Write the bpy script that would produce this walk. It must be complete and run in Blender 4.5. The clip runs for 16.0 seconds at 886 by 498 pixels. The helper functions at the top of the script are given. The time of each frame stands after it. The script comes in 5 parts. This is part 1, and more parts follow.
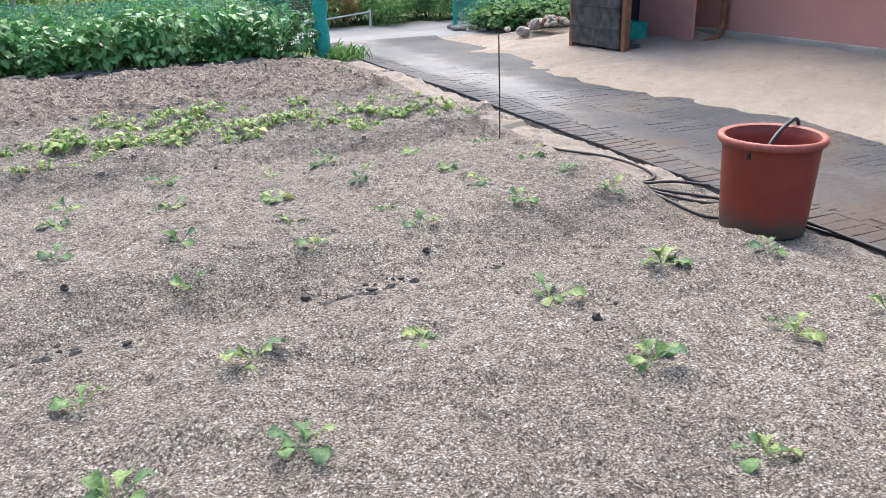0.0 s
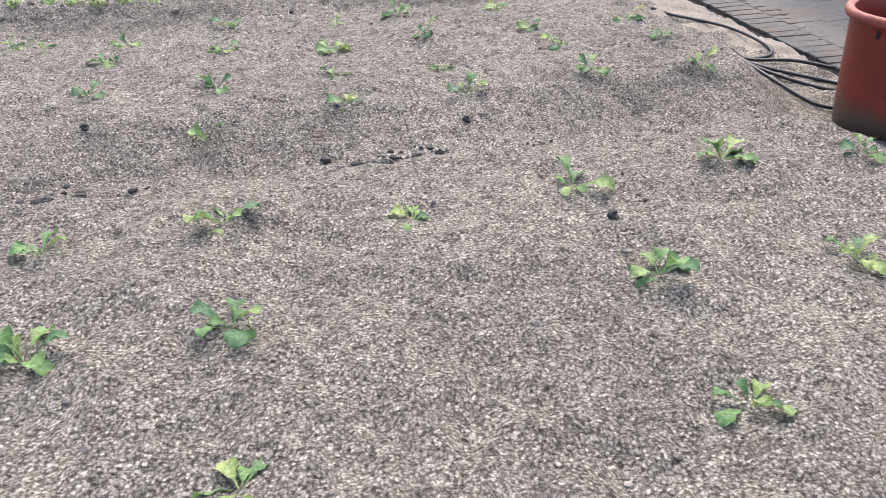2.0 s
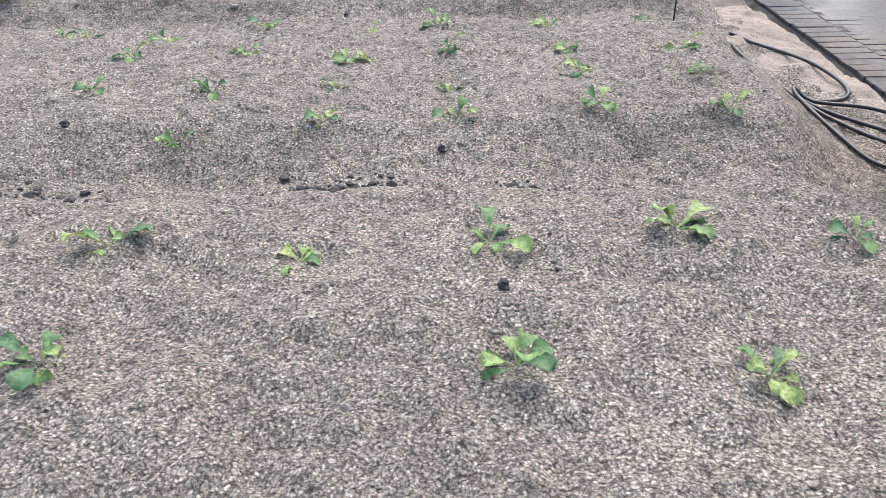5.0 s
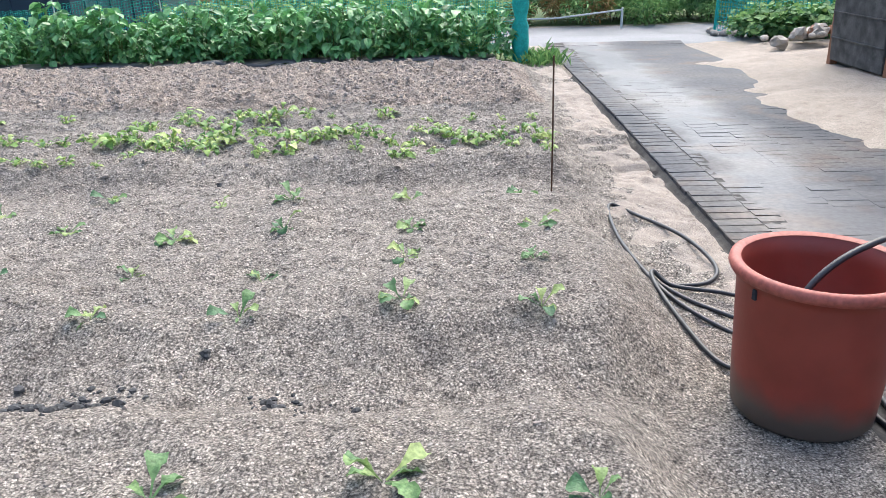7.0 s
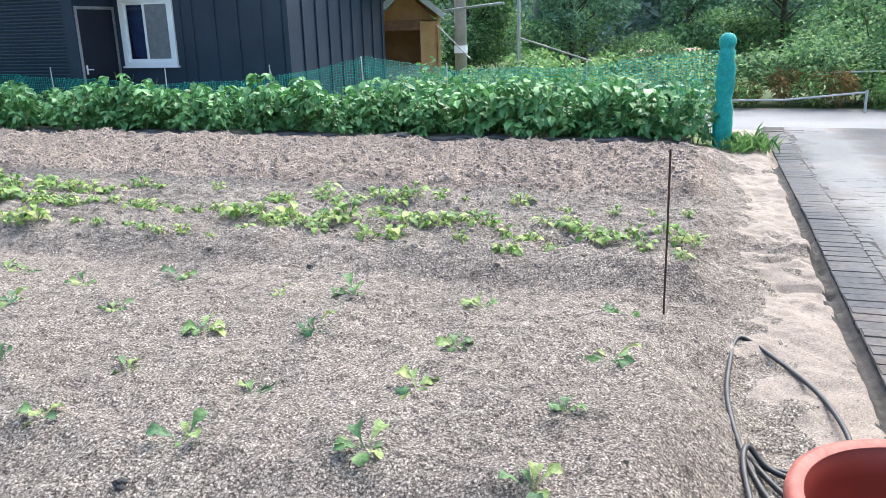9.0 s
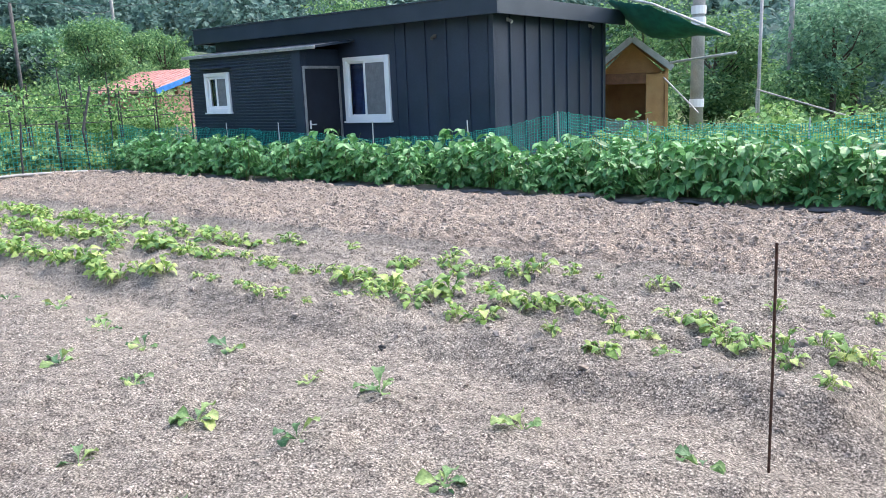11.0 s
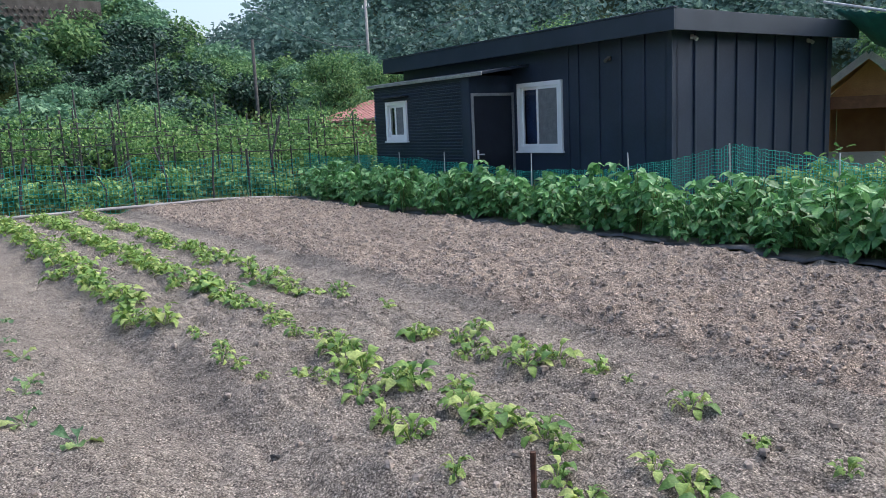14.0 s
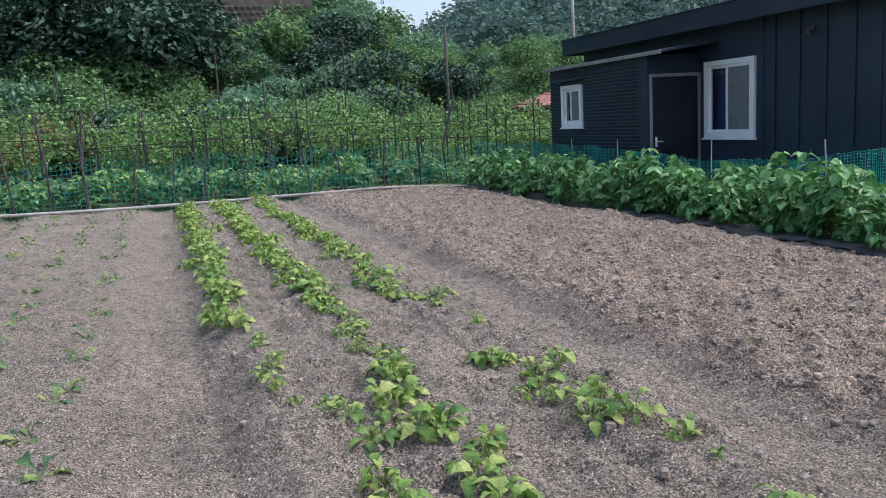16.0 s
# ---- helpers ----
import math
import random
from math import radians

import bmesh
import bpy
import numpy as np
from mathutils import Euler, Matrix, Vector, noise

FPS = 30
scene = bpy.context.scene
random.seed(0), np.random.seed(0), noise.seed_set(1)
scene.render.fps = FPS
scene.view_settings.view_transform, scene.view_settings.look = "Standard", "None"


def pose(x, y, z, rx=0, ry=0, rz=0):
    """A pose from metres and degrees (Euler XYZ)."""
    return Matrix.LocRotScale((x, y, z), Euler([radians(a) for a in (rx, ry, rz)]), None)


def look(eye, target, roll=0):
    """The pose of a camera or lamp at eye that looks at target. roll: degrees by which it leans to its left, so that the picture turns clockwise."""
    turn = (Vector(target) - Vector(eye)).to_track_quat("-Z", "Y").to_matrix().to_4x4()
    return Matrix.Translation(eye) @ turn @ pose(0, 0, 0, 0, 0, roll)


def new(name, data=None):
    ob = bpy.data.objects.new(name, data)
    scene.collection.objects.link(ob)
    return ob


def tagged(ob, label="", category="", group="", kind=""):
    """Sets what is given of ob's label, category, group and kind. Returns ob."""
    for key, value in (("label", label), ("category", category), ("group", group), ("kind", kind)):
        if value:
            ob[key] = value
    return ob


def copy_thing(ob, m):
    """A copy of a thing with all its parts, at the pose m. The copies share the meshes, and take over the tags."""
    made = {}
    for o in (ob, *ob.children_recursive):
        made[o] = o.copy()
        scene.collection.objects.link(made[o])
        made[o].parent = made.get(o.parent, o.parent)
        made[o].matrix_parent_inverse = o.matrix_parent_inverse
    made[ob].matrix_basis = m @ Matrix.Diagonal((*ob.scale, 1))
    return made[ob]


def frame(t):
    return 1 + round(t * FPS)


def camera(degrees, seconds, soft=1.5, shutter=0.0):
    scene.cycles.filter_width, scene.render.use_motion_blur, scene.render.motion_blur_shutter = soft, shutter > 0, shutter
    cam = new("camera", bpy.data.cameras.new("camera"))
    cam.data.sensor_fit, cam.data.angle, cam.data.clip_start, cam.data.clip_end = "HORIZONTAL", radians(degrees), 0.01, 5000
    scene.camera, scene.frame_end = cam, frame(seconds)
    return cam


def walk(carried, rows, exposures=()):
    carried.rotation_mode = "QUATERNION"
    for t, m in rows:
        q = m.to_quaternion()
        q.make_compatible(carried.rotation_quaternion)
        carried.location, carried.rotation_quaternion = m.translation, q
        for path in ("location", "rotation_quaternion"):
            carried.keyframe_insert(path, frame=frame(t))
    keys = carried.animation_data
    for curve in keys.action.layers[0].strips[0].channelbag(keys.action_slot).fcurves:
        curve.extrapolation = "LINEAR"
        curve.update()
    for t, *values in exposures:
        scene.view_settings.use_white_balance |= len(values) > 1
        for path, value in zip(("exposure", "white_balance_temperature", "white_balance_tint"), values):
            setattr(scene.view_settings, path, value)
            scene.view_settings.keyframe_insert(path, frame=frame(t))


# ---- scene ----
PATH = [
    (0, (0.083, 0.051, 1.345), (0.823, 1.761, 0.617), -1.6),
    (0.5, (0.219, 0.135, 1.296), (0.839, 1.829, 0.433), -2.1),
    (1, (0.437, 0.106, 1.285), (0.978, 1.775, 0.324), -1.7),
    (1.5, (0.587, 0.142, 1.252), (1.029, 1.815, 0.248), -1.3),
    (2, (0.666, 0.206, 1.238), (1.022, 1.881, 0.204), -1.2),
    (2.5, (0.797, 0.197, 1.24), (1.072, 1.87, 0.18), -1.2),
    (3, (0.915, 0.147, 1.252), (1.089, 1.819, 0.168), -1.1),
    (3.2, (0.936, 0.142, 1.255), (1.077, 1.813, 0.165), -0.9),
    (5.3, (1.63, 0.496, 1.265), (1.627, 2.22, 0.252), -1.0),
    (5.5, (1.722, 0.548, 1.284), (1.718, 2.287, 0.295), -1.0),
    (6, (2.009, 0.595, 1.295), (2.002, 2.385, 0.403), -1.1),
    (6.5, (2.28, 0.695, 1.303), (2.263, 2.524, 0.495), -1.3),
    (7, (2.459, 0.919, 1.308), (2.431, 2.781, 0.578), -1.4),
    (7.5, (2.73, 1.078, 1.348), (2.625, 2.969, 0.705), -1.5),
    (8, (3.005, 1.234, 1.348), (2.698, 3.126, 0.779), -1.6),
    (8.2, (3.067, 1.327, 1.32), (2.687, 3.209, 0.757), -1.7),
    (10.3, (3.57, 2.525, 1.23), (2.634, 4.229, 0.759), -1.8),
    (10.5, (3.657, 2.632, 1.22), (2.664, 4.313, 0.786), -2.0),
    (11, (3.769, 2.891, 1.229), (2.588, 4.456, 0.83), -2.3),
    (11.5, (3.812, 3.197, 1.234), (2.464, 4.621, 0.84), -2.9),
    (12, (3.996, 3.541, 1.233), (2.57, 4.888, 0.844), -3.0),
    (12.5, (4.082, 3.908, 1.236), (2.594, 5.189, 0.855), -3.1),
    (13, (4.03, 4.218, 1.264), (2.506, 5.46, 0.898), -2.9),
    (13.5, (4.105, 4.563, 1.251), (2.539, 5.766, 0.931), -2.6),
    (14, (4.069, 4.894, 1.226), (2.446, 6.02, 0.914), -2.6),
    (14.5, (3.987, 5.196, 1.23), (2.311, 6.24, 0.916), -3.0),
    (15, (4.001, 5.53, 1.217), (2.272, 6.485, 0.9), -3.3),
    (15.5, (3.896, 5.774, 1.195), (2.099, 6.592, 0.876), -3.4),
    (16, (3.727, 5.993, 1.198), (1.865, 6.65, 0.877), -3.3),
]
cam = camera(59.0, 16.0, soft=0.75)
walk(cam, [(t, look(eye, target, roll)) for t, eye, target, roll in PATH],
     exposures=[(0, 1.16, 6450, 10), (3, 1.06, 6450, 10), (6, 1.16, 6300, 8), (8, 1.38, 6230, 7), (11, 1.44, 6300, 10), (12.5, 1.30, 6280, 12), (13.5, 0.90, 6260, 11), (14.5, 0.46, 6300, 11), (16, 0.44, 6330, 12)])

# ---- light ----
SUN_EL, SUN_ROT = radians(56), radians(20)
world = bpy.data.worlds.new("overcast_sky")
scene.world = world
world.use_nodes = True
wn = world.node_tree
sky = wn.nodes.new("ShaderNodeTexSky")
sky.sky_type, sky.sun_disc = "NISHITA", False
sky.sun_elevation, sky.sun_rotation = SUN_EL, SUN_ROT
sky.air_density, sky.dust_density, sky.ozone_density = 1.0, 4.2, 0.8
wn.nodes["Background"].inputs["Strength"].default_value = 0.205
wn.links.new(sky.outputs["Color"], wn.nodes["Background"].inputs["Color"])
sun_data = bpy.data.lights.new("sun", "SUN")
sun_data.energy, sun_data.angle, sun_data.color = 0.85, radians(80), (1.0, 0.97, 0.92)
sun = new("sun", sun_data)
sun.matrix_world = look((math.sin(SUN_ROT) * 34, 6 + math.cos(SUN_ROT) * 34, 40), (0, 6, 0))

# ---- materials ----


def material(name, colour, rough=0.85, metal=0.0):
    m = bpy.data.materials.new(name)
    m.use_nodes = True
    b = m.node_tree.nodes["Principled BSDF"]
    b.inputs["Base Color"].default_value = (*colour, 1)
    b.inputs["Roughness"].default_value = rough
    b.inputs["Metallic"].default_value = metal
    return m, m.node_tree, b


def node(nt, kind, **sets):
    n = nt.nodes.new("ShaderNode" + kind)
    for k, v in sets.items():
        if k in n.inputs:
            n.inputs[k].default_value = v
    return n


def coords(nt):
    return nt.nodes.new("ShaderNodeTexCoord").outputs["Object"]


def ramp(nt, fac, stops):
    r = nt.nodes.new("ShaderNodeValToRGB")
    while len(r.color_ramp.elements) < len(stops):
        r.color_ramp.elements.new(0.5)
    for e, (p, c) in zip(r.color_ramp.elements, stops):
        e.position, e.color = p, (*c, 1)
    nt.links.new(fac, r.inputs["Fac"])
    return r.outputs["Color"]


def mixed(nt, fac, a, b, mode="MIX"):
    n = nt.nodes.new("ShaderNodeMix")
    n.data_type, n.blend_type = "RGBA", mode
    for sock, v in ((n.inputs["Factor"], fac), (n.inputs["A"], a), (n.inputs["B"], b)):
        if isinstance(v, (int, float)):
            sock.default_value = v
        elif isinstance(v, tuple):
            sock.default_value = (*v, 1)
        else:
            nt.links.new(v, sock)
    return n.outputs["Result"]


def bumped(nt, b, height, strength, distance):
    n = node(nt, "Bump", Strength=strength, Distance=distance)
    nt.links.new(height, n.inputs["Height"])
    nt.links.new(n.outputs["Normal"], b.inputs["Normal"])


def weathered(name, c1, c2, scale=6.0, rough=0.85, bump=0.002, metal=0.0, fine=60.0, grain=1.0):
    """Two colours in blotches, a fine grain over them and a little relief."""
    m, nt, b = material(name, c1, rough, metal)
    p = coords(nt)
    big, small = node(nt, "TexNoise", Scale=scale, Detail=5.0), node(nt, "TexNoise", Scale=fine, Detail=4.0)
    for n in (big, small):
        nt.links.new(p, n.inputs["Vector"])
    col = ramp(nt, big.outputs["Fac"], ((0.35, c1), (0.68, c2)))
    speck = ramp(nt, small.outputs["Fac"], ((0.3, (1 - 0.28 * grain,) * 3), (0.7, (1 + 0.2 * grain,) * 3)))
    nt.links.new(mixed(nt, 1.0, col, speck, "MULTIPLY"), b.inputs["Base Color"])
    bumped(nt, b, small.outputs["Fac"], 0.6, bump)
    return m


def gritty(name, dark, mid, light, grain, blotch, bump, rough=0.95, clump=1.0):
    """Loose grit: grains of their own tone, shade painted between them, crumbs and clumps of several sizes, damp and
    dry blotches.
    """
    m, nt, b = material(name, mid, rough)
    p = coords(nt)
    warp = node(nt, "TexNoise", Scale=grain * 0.3, Detail=2.0)
    nt.links.new(p, warp.inputs["Vector"])
    shift = nt.nodes.new("ShaderNodeVectorMath")
    shift.operation = "MULTIPLY_ADD"
    shift.inputs[1].default_value = (1.6 / grain,) * 3
    nt.links.new(warp.outputs["Color"], shift.inputs[0])
    nt.links.new(p, shift.inputs[2])
    vor = node(nt, "TexVoronoi", Scale=grain, Randomness=1.0)
    crumbs = node(nt, "TexNoise", Scale=grain * 0.8, Detail=4.0, Roughness=0.75)
    clods = node(nt, "TexNoise", Scale=grain * 0.16, Detail=5.0, Roughness=0.68)
    n1, n2 = node(nt, "TexNoise", Scale=blotch, Detail=6.0, Roughness=0.65), node(nt, "TexNoise", Scale=9.0, Detail=6.0, Roughness=0.7)
    for n in (vor, crumbs, clods):
        nt.links.new(shift.outputs["Vector"], n.inputs["Vector"])
    for n in (n1, n2):
        nt.links.new(p, n.inputs["Vector"])
    sep = nt.nodes.new("ShaderNodeSeparateColor")
    nt.links.new(vor.outputs["Color"], sep.inputs["Color"])
    col = ramp(nt, sep.outputs["Red"], ((0.0, dark), (0.2, mid), (0.7, mid), (1.0, light)))
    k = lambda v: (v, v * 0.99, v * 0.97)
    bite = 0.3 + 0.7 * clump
    # tone and patch: darker where the noise that drives the bump runs low
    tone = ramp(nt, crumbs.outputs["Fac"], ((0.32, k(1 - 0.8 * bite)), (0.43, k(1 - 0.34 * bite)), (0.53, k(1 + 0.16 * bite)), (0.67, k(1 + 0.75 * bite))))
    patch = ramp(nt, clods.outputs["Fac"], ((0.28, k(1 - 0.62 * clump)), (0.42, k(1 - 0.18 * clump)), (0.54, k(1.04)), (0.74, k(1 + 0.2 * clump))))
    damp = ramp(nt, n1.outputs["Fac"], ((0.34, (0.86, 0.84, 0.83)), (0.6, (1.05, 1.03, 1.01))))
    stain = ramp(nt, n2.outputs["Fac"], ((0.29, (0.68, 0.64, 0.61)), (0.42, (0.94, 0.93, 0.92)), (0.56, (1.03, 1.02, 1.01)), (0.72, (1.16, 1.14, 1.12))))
    # shade between the grains, painted by distance from each grain's middle
    gap_shade = ramp(nt, vor.outputs["Distance"], ((0.34, (1 + 0.12 * bite,) * 3), (0.75, k(1 - 0.58 * bite))))
    for layer in (tone, gap_shade, patch, damp, stain):
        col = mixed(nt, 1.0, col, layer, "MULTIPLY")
    nt.links.new(col, b.inputs["Base Color"])
    rise = nt.nodes.new("ShaderNodeMath")
    rise.operation = "MULTIPLY_ADD"
    rise.inputs[1].default_value = 2.5
    nt.links.new(clods.outputs["Fac"], rise.inputs[0])
    nt.links.new(crumbs.outputs["Fac"], rise.inputs[2])
    bumped(nt, b, rise.outputs[0], 1.0, bump)
    return m


def leafy(name, dark, mid, light, per_object=False, rough=0.72, through_light=0.3, crinkle=0.0):
    """Foliage: each leaf has its own green, some light passes through it."""
    m, nt, b = material(name, mid, rough)
    if per_object:
        rnd = nt.nodes.new("ShaderNodeObjectInfo").outputs["Random"]
    else:
        rnd = nt.nodes.new("ShaderNodeNewGeometry").outputs["Random Per Island"]
    n = node(nt, "TexNoise", Scale=45.0 + 50 * crinkle, Detail=3.0 + crinkle)
    nt.links.new(coords(nt), n.inputs["Vector"])
    col = ramp(nt, rnd, ((0.0, dark), (0.55, mid), (1.0, light)))
    vein = ramp(nt, n.outputs["Fac"], ((0.32, (0.78 - 0.3 * crinkle, 0.8 - 0.26 * crinkle, 0.78 - 0.3 * crinkle)), (0.68, (1.15 + 0.25 * crinkle, 1.15 + 0.2 * crinkle, 1.1 + 0.25 * crinkle))))
    col = mixed(nt, 1.0, col, vein, "MULTIPLY")
    nt.links.new(col, b.inputs["Base Color"])
    bumped(nt, b, n.outputs["Fac"], 0.4 + 0.5 * crinkle, 0.004 + 0.006 * crinkle)
    tr = nt.nodes.new("ShaderNodeBsdfTranslucent")
    nt.links.new(col, tr.inputs["Color"])
    mx = nt.nodes.new("ShaderNodeMixShader")
    mx.inputs["Fac"].default_value = through_light
    nt.links.new(b.outputs["BSDF"], mx.inputs[1])
    nt.links.new(tr.outputs["BSDF"], mx.inputs[2])
    nt.links.new(mx.outputs["Shader"], nt.nodes["Material Output"].inputs["Surface"])
    return m


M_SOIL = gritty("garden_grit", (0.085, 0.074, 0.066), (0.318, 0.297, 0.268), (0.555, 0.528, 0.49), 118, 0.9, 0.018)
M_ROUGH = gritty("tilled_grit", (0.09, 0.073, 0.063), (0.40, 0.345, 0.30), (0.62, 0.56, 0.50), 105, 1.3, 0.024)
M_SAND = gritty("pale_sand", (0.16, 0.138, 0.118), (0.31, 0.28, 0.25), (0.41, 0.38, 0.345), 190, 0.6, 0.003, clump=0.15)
M_TURF = weathered("weedy_ground", (0.05, 0.085, 0.022), (0.11, 0.15, 0.045), 0.9, 0.95, 0.02)
M_HILL = weathered("forest_floor", (0.022, 0.04, 0.018), (0.05, 0.085, 0.03), 0.3, 0.95, 0.05, fine=2.0)
M_ROAD = weathered("wet_concrete_road", (0.12, 0.128, 0.142), (0.19, 0.197, 0.21), 0.8, 0.7, 0.002)
M_METAL = weathered("charcoal_sheet_metal", (0.016, 0.027, 0.051), (0.025, 0.039, 0.069), 1.5, 0.46, 0.0004, fine=25, grain=0.4)
M_FASCIA = weathered("dark_fascia", (0.018, 0.029, 0.046), (0.03, 0.043, 0.064), 1.5, 0.4, 0.0005, grain=0.4)
M_PVC = weathered("white_pvc", (0.80, 0.81, 0.83), (0.86, 0.86, 0.86), 3, 0.35, 0.0002, grain=0.1)
M_DOOR = weathered("dark_door", (0.008, 0.011, 0.02), (0.014, 0.018, 0.03), 3, 0.45, 0.0003)
M_ALU = weathered("grey_aluminium", (0.36, 0.37, 0.38), (0.48, 0.48, 0.49), 5, 0.4, 0.0003, 0.6)
M_SCREEN = weathered("grey_insect_screen", (0.15, 0.16, 0.17), (0.2, 0.21, 0.22), 8, 0.8, 0.0003)
M_PANEBACK = weathered("blue_pane_reflection", (0.02, 0.05, 0.16), (0.04, 0.09, 0.25), 5, 0.8, 0.003)


def muddy_rubber():
    """Red rubber with dried mud splashed up from its foot."""
    m, nt, b = material("muddy_red_rubber", (0.4, 0.07, 0.04), 0.5)
    p = coords(nt)
    sep = nt.nodes.new("ShaderNodeSeparateXYZ")
    big, small = node(nt, "TexNoise", Scale=5.0, Detail=4.0), node(nt, "TexNoise", Scale=70.0, Detail=4.0)
    for n in (sep, big, small):
        nt.links.new(p, n.inputs["Vector"])
    up = nt.nodes.new("ShaderNodeMath")
    up.operation = "MULTIPLY_ADD"
    up.inputs[1].default_value = 0.22
    nt.links.new(big.outputs["Fac"], up.inputs[0])
    nt.links.new(sep.outputs["Z"], up.inputs[2])
    red = ramp(nt, big.outputs["Fac"], ((0.35, (0.19, 0.027, 0.016)), (0.7, (0.24, 0.037, 0.023))))
    mud = ramp(nt, up.outputs[0], ((0.17, (1, 1, 1)), (0.30, (0, 0, 0))))
    nt.links.new(mixed(nt, mud, red, (0.085, 0.062, 0.048)), b.inputs["Base Color"])
    bumped(nt, b, small.outputs["Fac"], 0.4, 0.0008)
    return m


M_BUCKET = muddy_rubber()
M_HOSE = weathered("black_hose", (0.012, 0.013, 0.016), (0.03, 0.032, 0.036), 20, 0.45, 0.0003)
M_RUST = weathered("rusty_iron", (0.06, 0.03, 0.02), (0.11, 0.055, 0.035), 30, 0.8, 0.001, 0.3)
M_NET = weathered("teal_netting", (0.005, 0.27, 0.235), (0.02, 0.40, 0.35), 9, 0.7, 0.003)
M_WOOD = weathered("orange_timber", (0.46, 0.235, 0.09), (0.58, 0.33, 0.14), 4, 0.7, 0.001)
M_OLDWOOD = weathered("weathered_stake", (0.04, 0.041, 0.042), (0.095, 0.096, 0.094), 14, 0.9, 0.002)
M_POLE = weathered("concrete_pole", (0.3, 0.3, 0.29), (0.42, 0.41, 0.4), 3, 0.85, 0.001)
M_PINK = weathered("faded_red_render", (0.48, 0.235, 0.20), (0.56, 0.285, 0.245), 0.8, 0.9, 0.002)
M_PLINTH = weathered("grey_plinth", (0.30, 0.27, 0.235), (0.40, 0.36, 0.31), 2, 0.95, 0.003)
M_TAR = weathered("blackened_board", (0.035, 0.034, 0.034), (0.10, 0.098, 0.095), 7, 0.85, 0.002)
M_BROWN = weathered("brown_timber", (0.17, 0.075, 0.04), (0.26, 0.12, 0.065), 8, 0.8, 0.001)
# near-black colour stands in for shade inside the shed, window and rope holes
M_DARKIN = weathered("opening_shade", (0.01, 0.014, 0.022), (0.02, 0.025, 0.034), 4, 0.8, 0.001)
M_PVCG = weathered("pale_pipe", (0.4, 0.41, 0.42), (0.55, 0.55, 0.54), 6, 0.5, 0.0005)
M_MULCH = weathered("black_mulch_film", (0.03, 0.031, 0.033), (0.10, 0.10, 0.10), 4, 0.4, 0.004)
M_OLDCONC = weathered("dark_old_concrete", (0.075, 0.068, 0.06), (0.15, 0.135, 0.12), 2, 0.95, 0.01)
M_STONE = weathered("pale_stone", (0.24, 0.22, 0.19), (0.40, 0.365, 0.32), 6, 0.9, 0.006)
M_BEAN = leafy("bean_leaf", (0.0523, 0.173, 0.0624), (0.129, 0.337, 0.114), (0.257, 0.5, 0.208), rough=0.38, through_light=0.26)
M_STEM = weathered("green_stem", (0.09, 0.14, 0.04), (0.14, 0.19, 0.06), 20, 0.7, 0.0005)
M_RADISH = leafy("radish_leaf", (0.09, 0.20, 0.035), (0.24, 0.39, 0.08), (0.45, 0.54, 0.17), rough=0.45)
M_NAPA = leafy("cabbage_leaf", (0.065, 0.16, 0.07), (0.17, 0.30, 0.10), (0.35, 0.43, 0.15), per_object=True, rough=0.5, crinkle=0.5)
M_VINE = leafy("vine_leaf", (0.036, 0.115, 0.0432), (0.108, 0.253, 0.0866), (0.278, 0.437, 0.151))
M_SHRUB = leafy("shrub_leaf", (0.0448, 0.127, 0.0543), (0.125, 0.265, 0.109), (0.299, 0.46, 0.193), through_light=0.36)
M_FOREST = leafy("forest_leaf", (0.0713, 0.173, 0.114), (0.154, 0.309, 0.196), (0.285, 0.475, 0.294), through_light=0.36)
M_GOURD = leafy("gourd_leaf", (0.0616, 0.161, 0.054), (0.153, 0.322, 0.0973), (0.339, 0.483, 0.183))
# backlit shade is put into this green, far darker than the other foliage
M_DARKLEAF = leafy("backlit_dark_leaf", (0.0171, 0.0483, 0.0398), (0.038, 0.092, 0.071), (0.076, 0.161, 0.114), through_light=0.1)
# distance haze put into the far woods' colour: bluer than near foliage
M_FARLEAF = leafy("hazy_far_leaf", (0.057, 0.121, 0.114), (0.109, 0.207, 0.185), (0.19, 0.31, 0.27), through_light=0.36)
M_SILT = weathered("dark_silt", (.016, .015, .014), (.045, .041, .036), 12, .85, .006)
M_DRY = leafy("fading_leaf", (0.11, 0.10, 0.03), (0.24, 0.17, 0.06), (0.36, 0.20, 0.08))
M_BARK = weathered("bark", (0.05, 0.04, 0.03), (0.10, 0.085, 0.065), 9, 0.95, 0.006)

# ---- mesh helpers ----


def part(name, bm, mat, parent=None, label="", smooth=False):
    me = bpy.data.meshes.new(name)
    if smooth:
        for f in bm.faces:
            f.smooth = True
    bm.to_mesh(me)
    bm.free()
    me.materials.append(mat)
    ob = new(name, me)
    if parent:
        ob.parent = parent
    if label:
        ob["label"] = label
    return ob


def shared(name, me, parent, m=None):
    ob = new(name, me)
    ob.parent = parent
    if m is not None:
        ob.matrix_basis = m
    return ob


def mesh_from(name, verts, faces, mat, smooth=False):
    me = bpy.data.meshes.new(name)
    me.from_pydata([tuple(v) for v in verts], [], [tuple(f) for f in faces])
    me.materials.append(mat)
    if smooth:
        me.polygons.foreach_set("use_smooth", np.ones(len(me.polygons), bool))
    return me


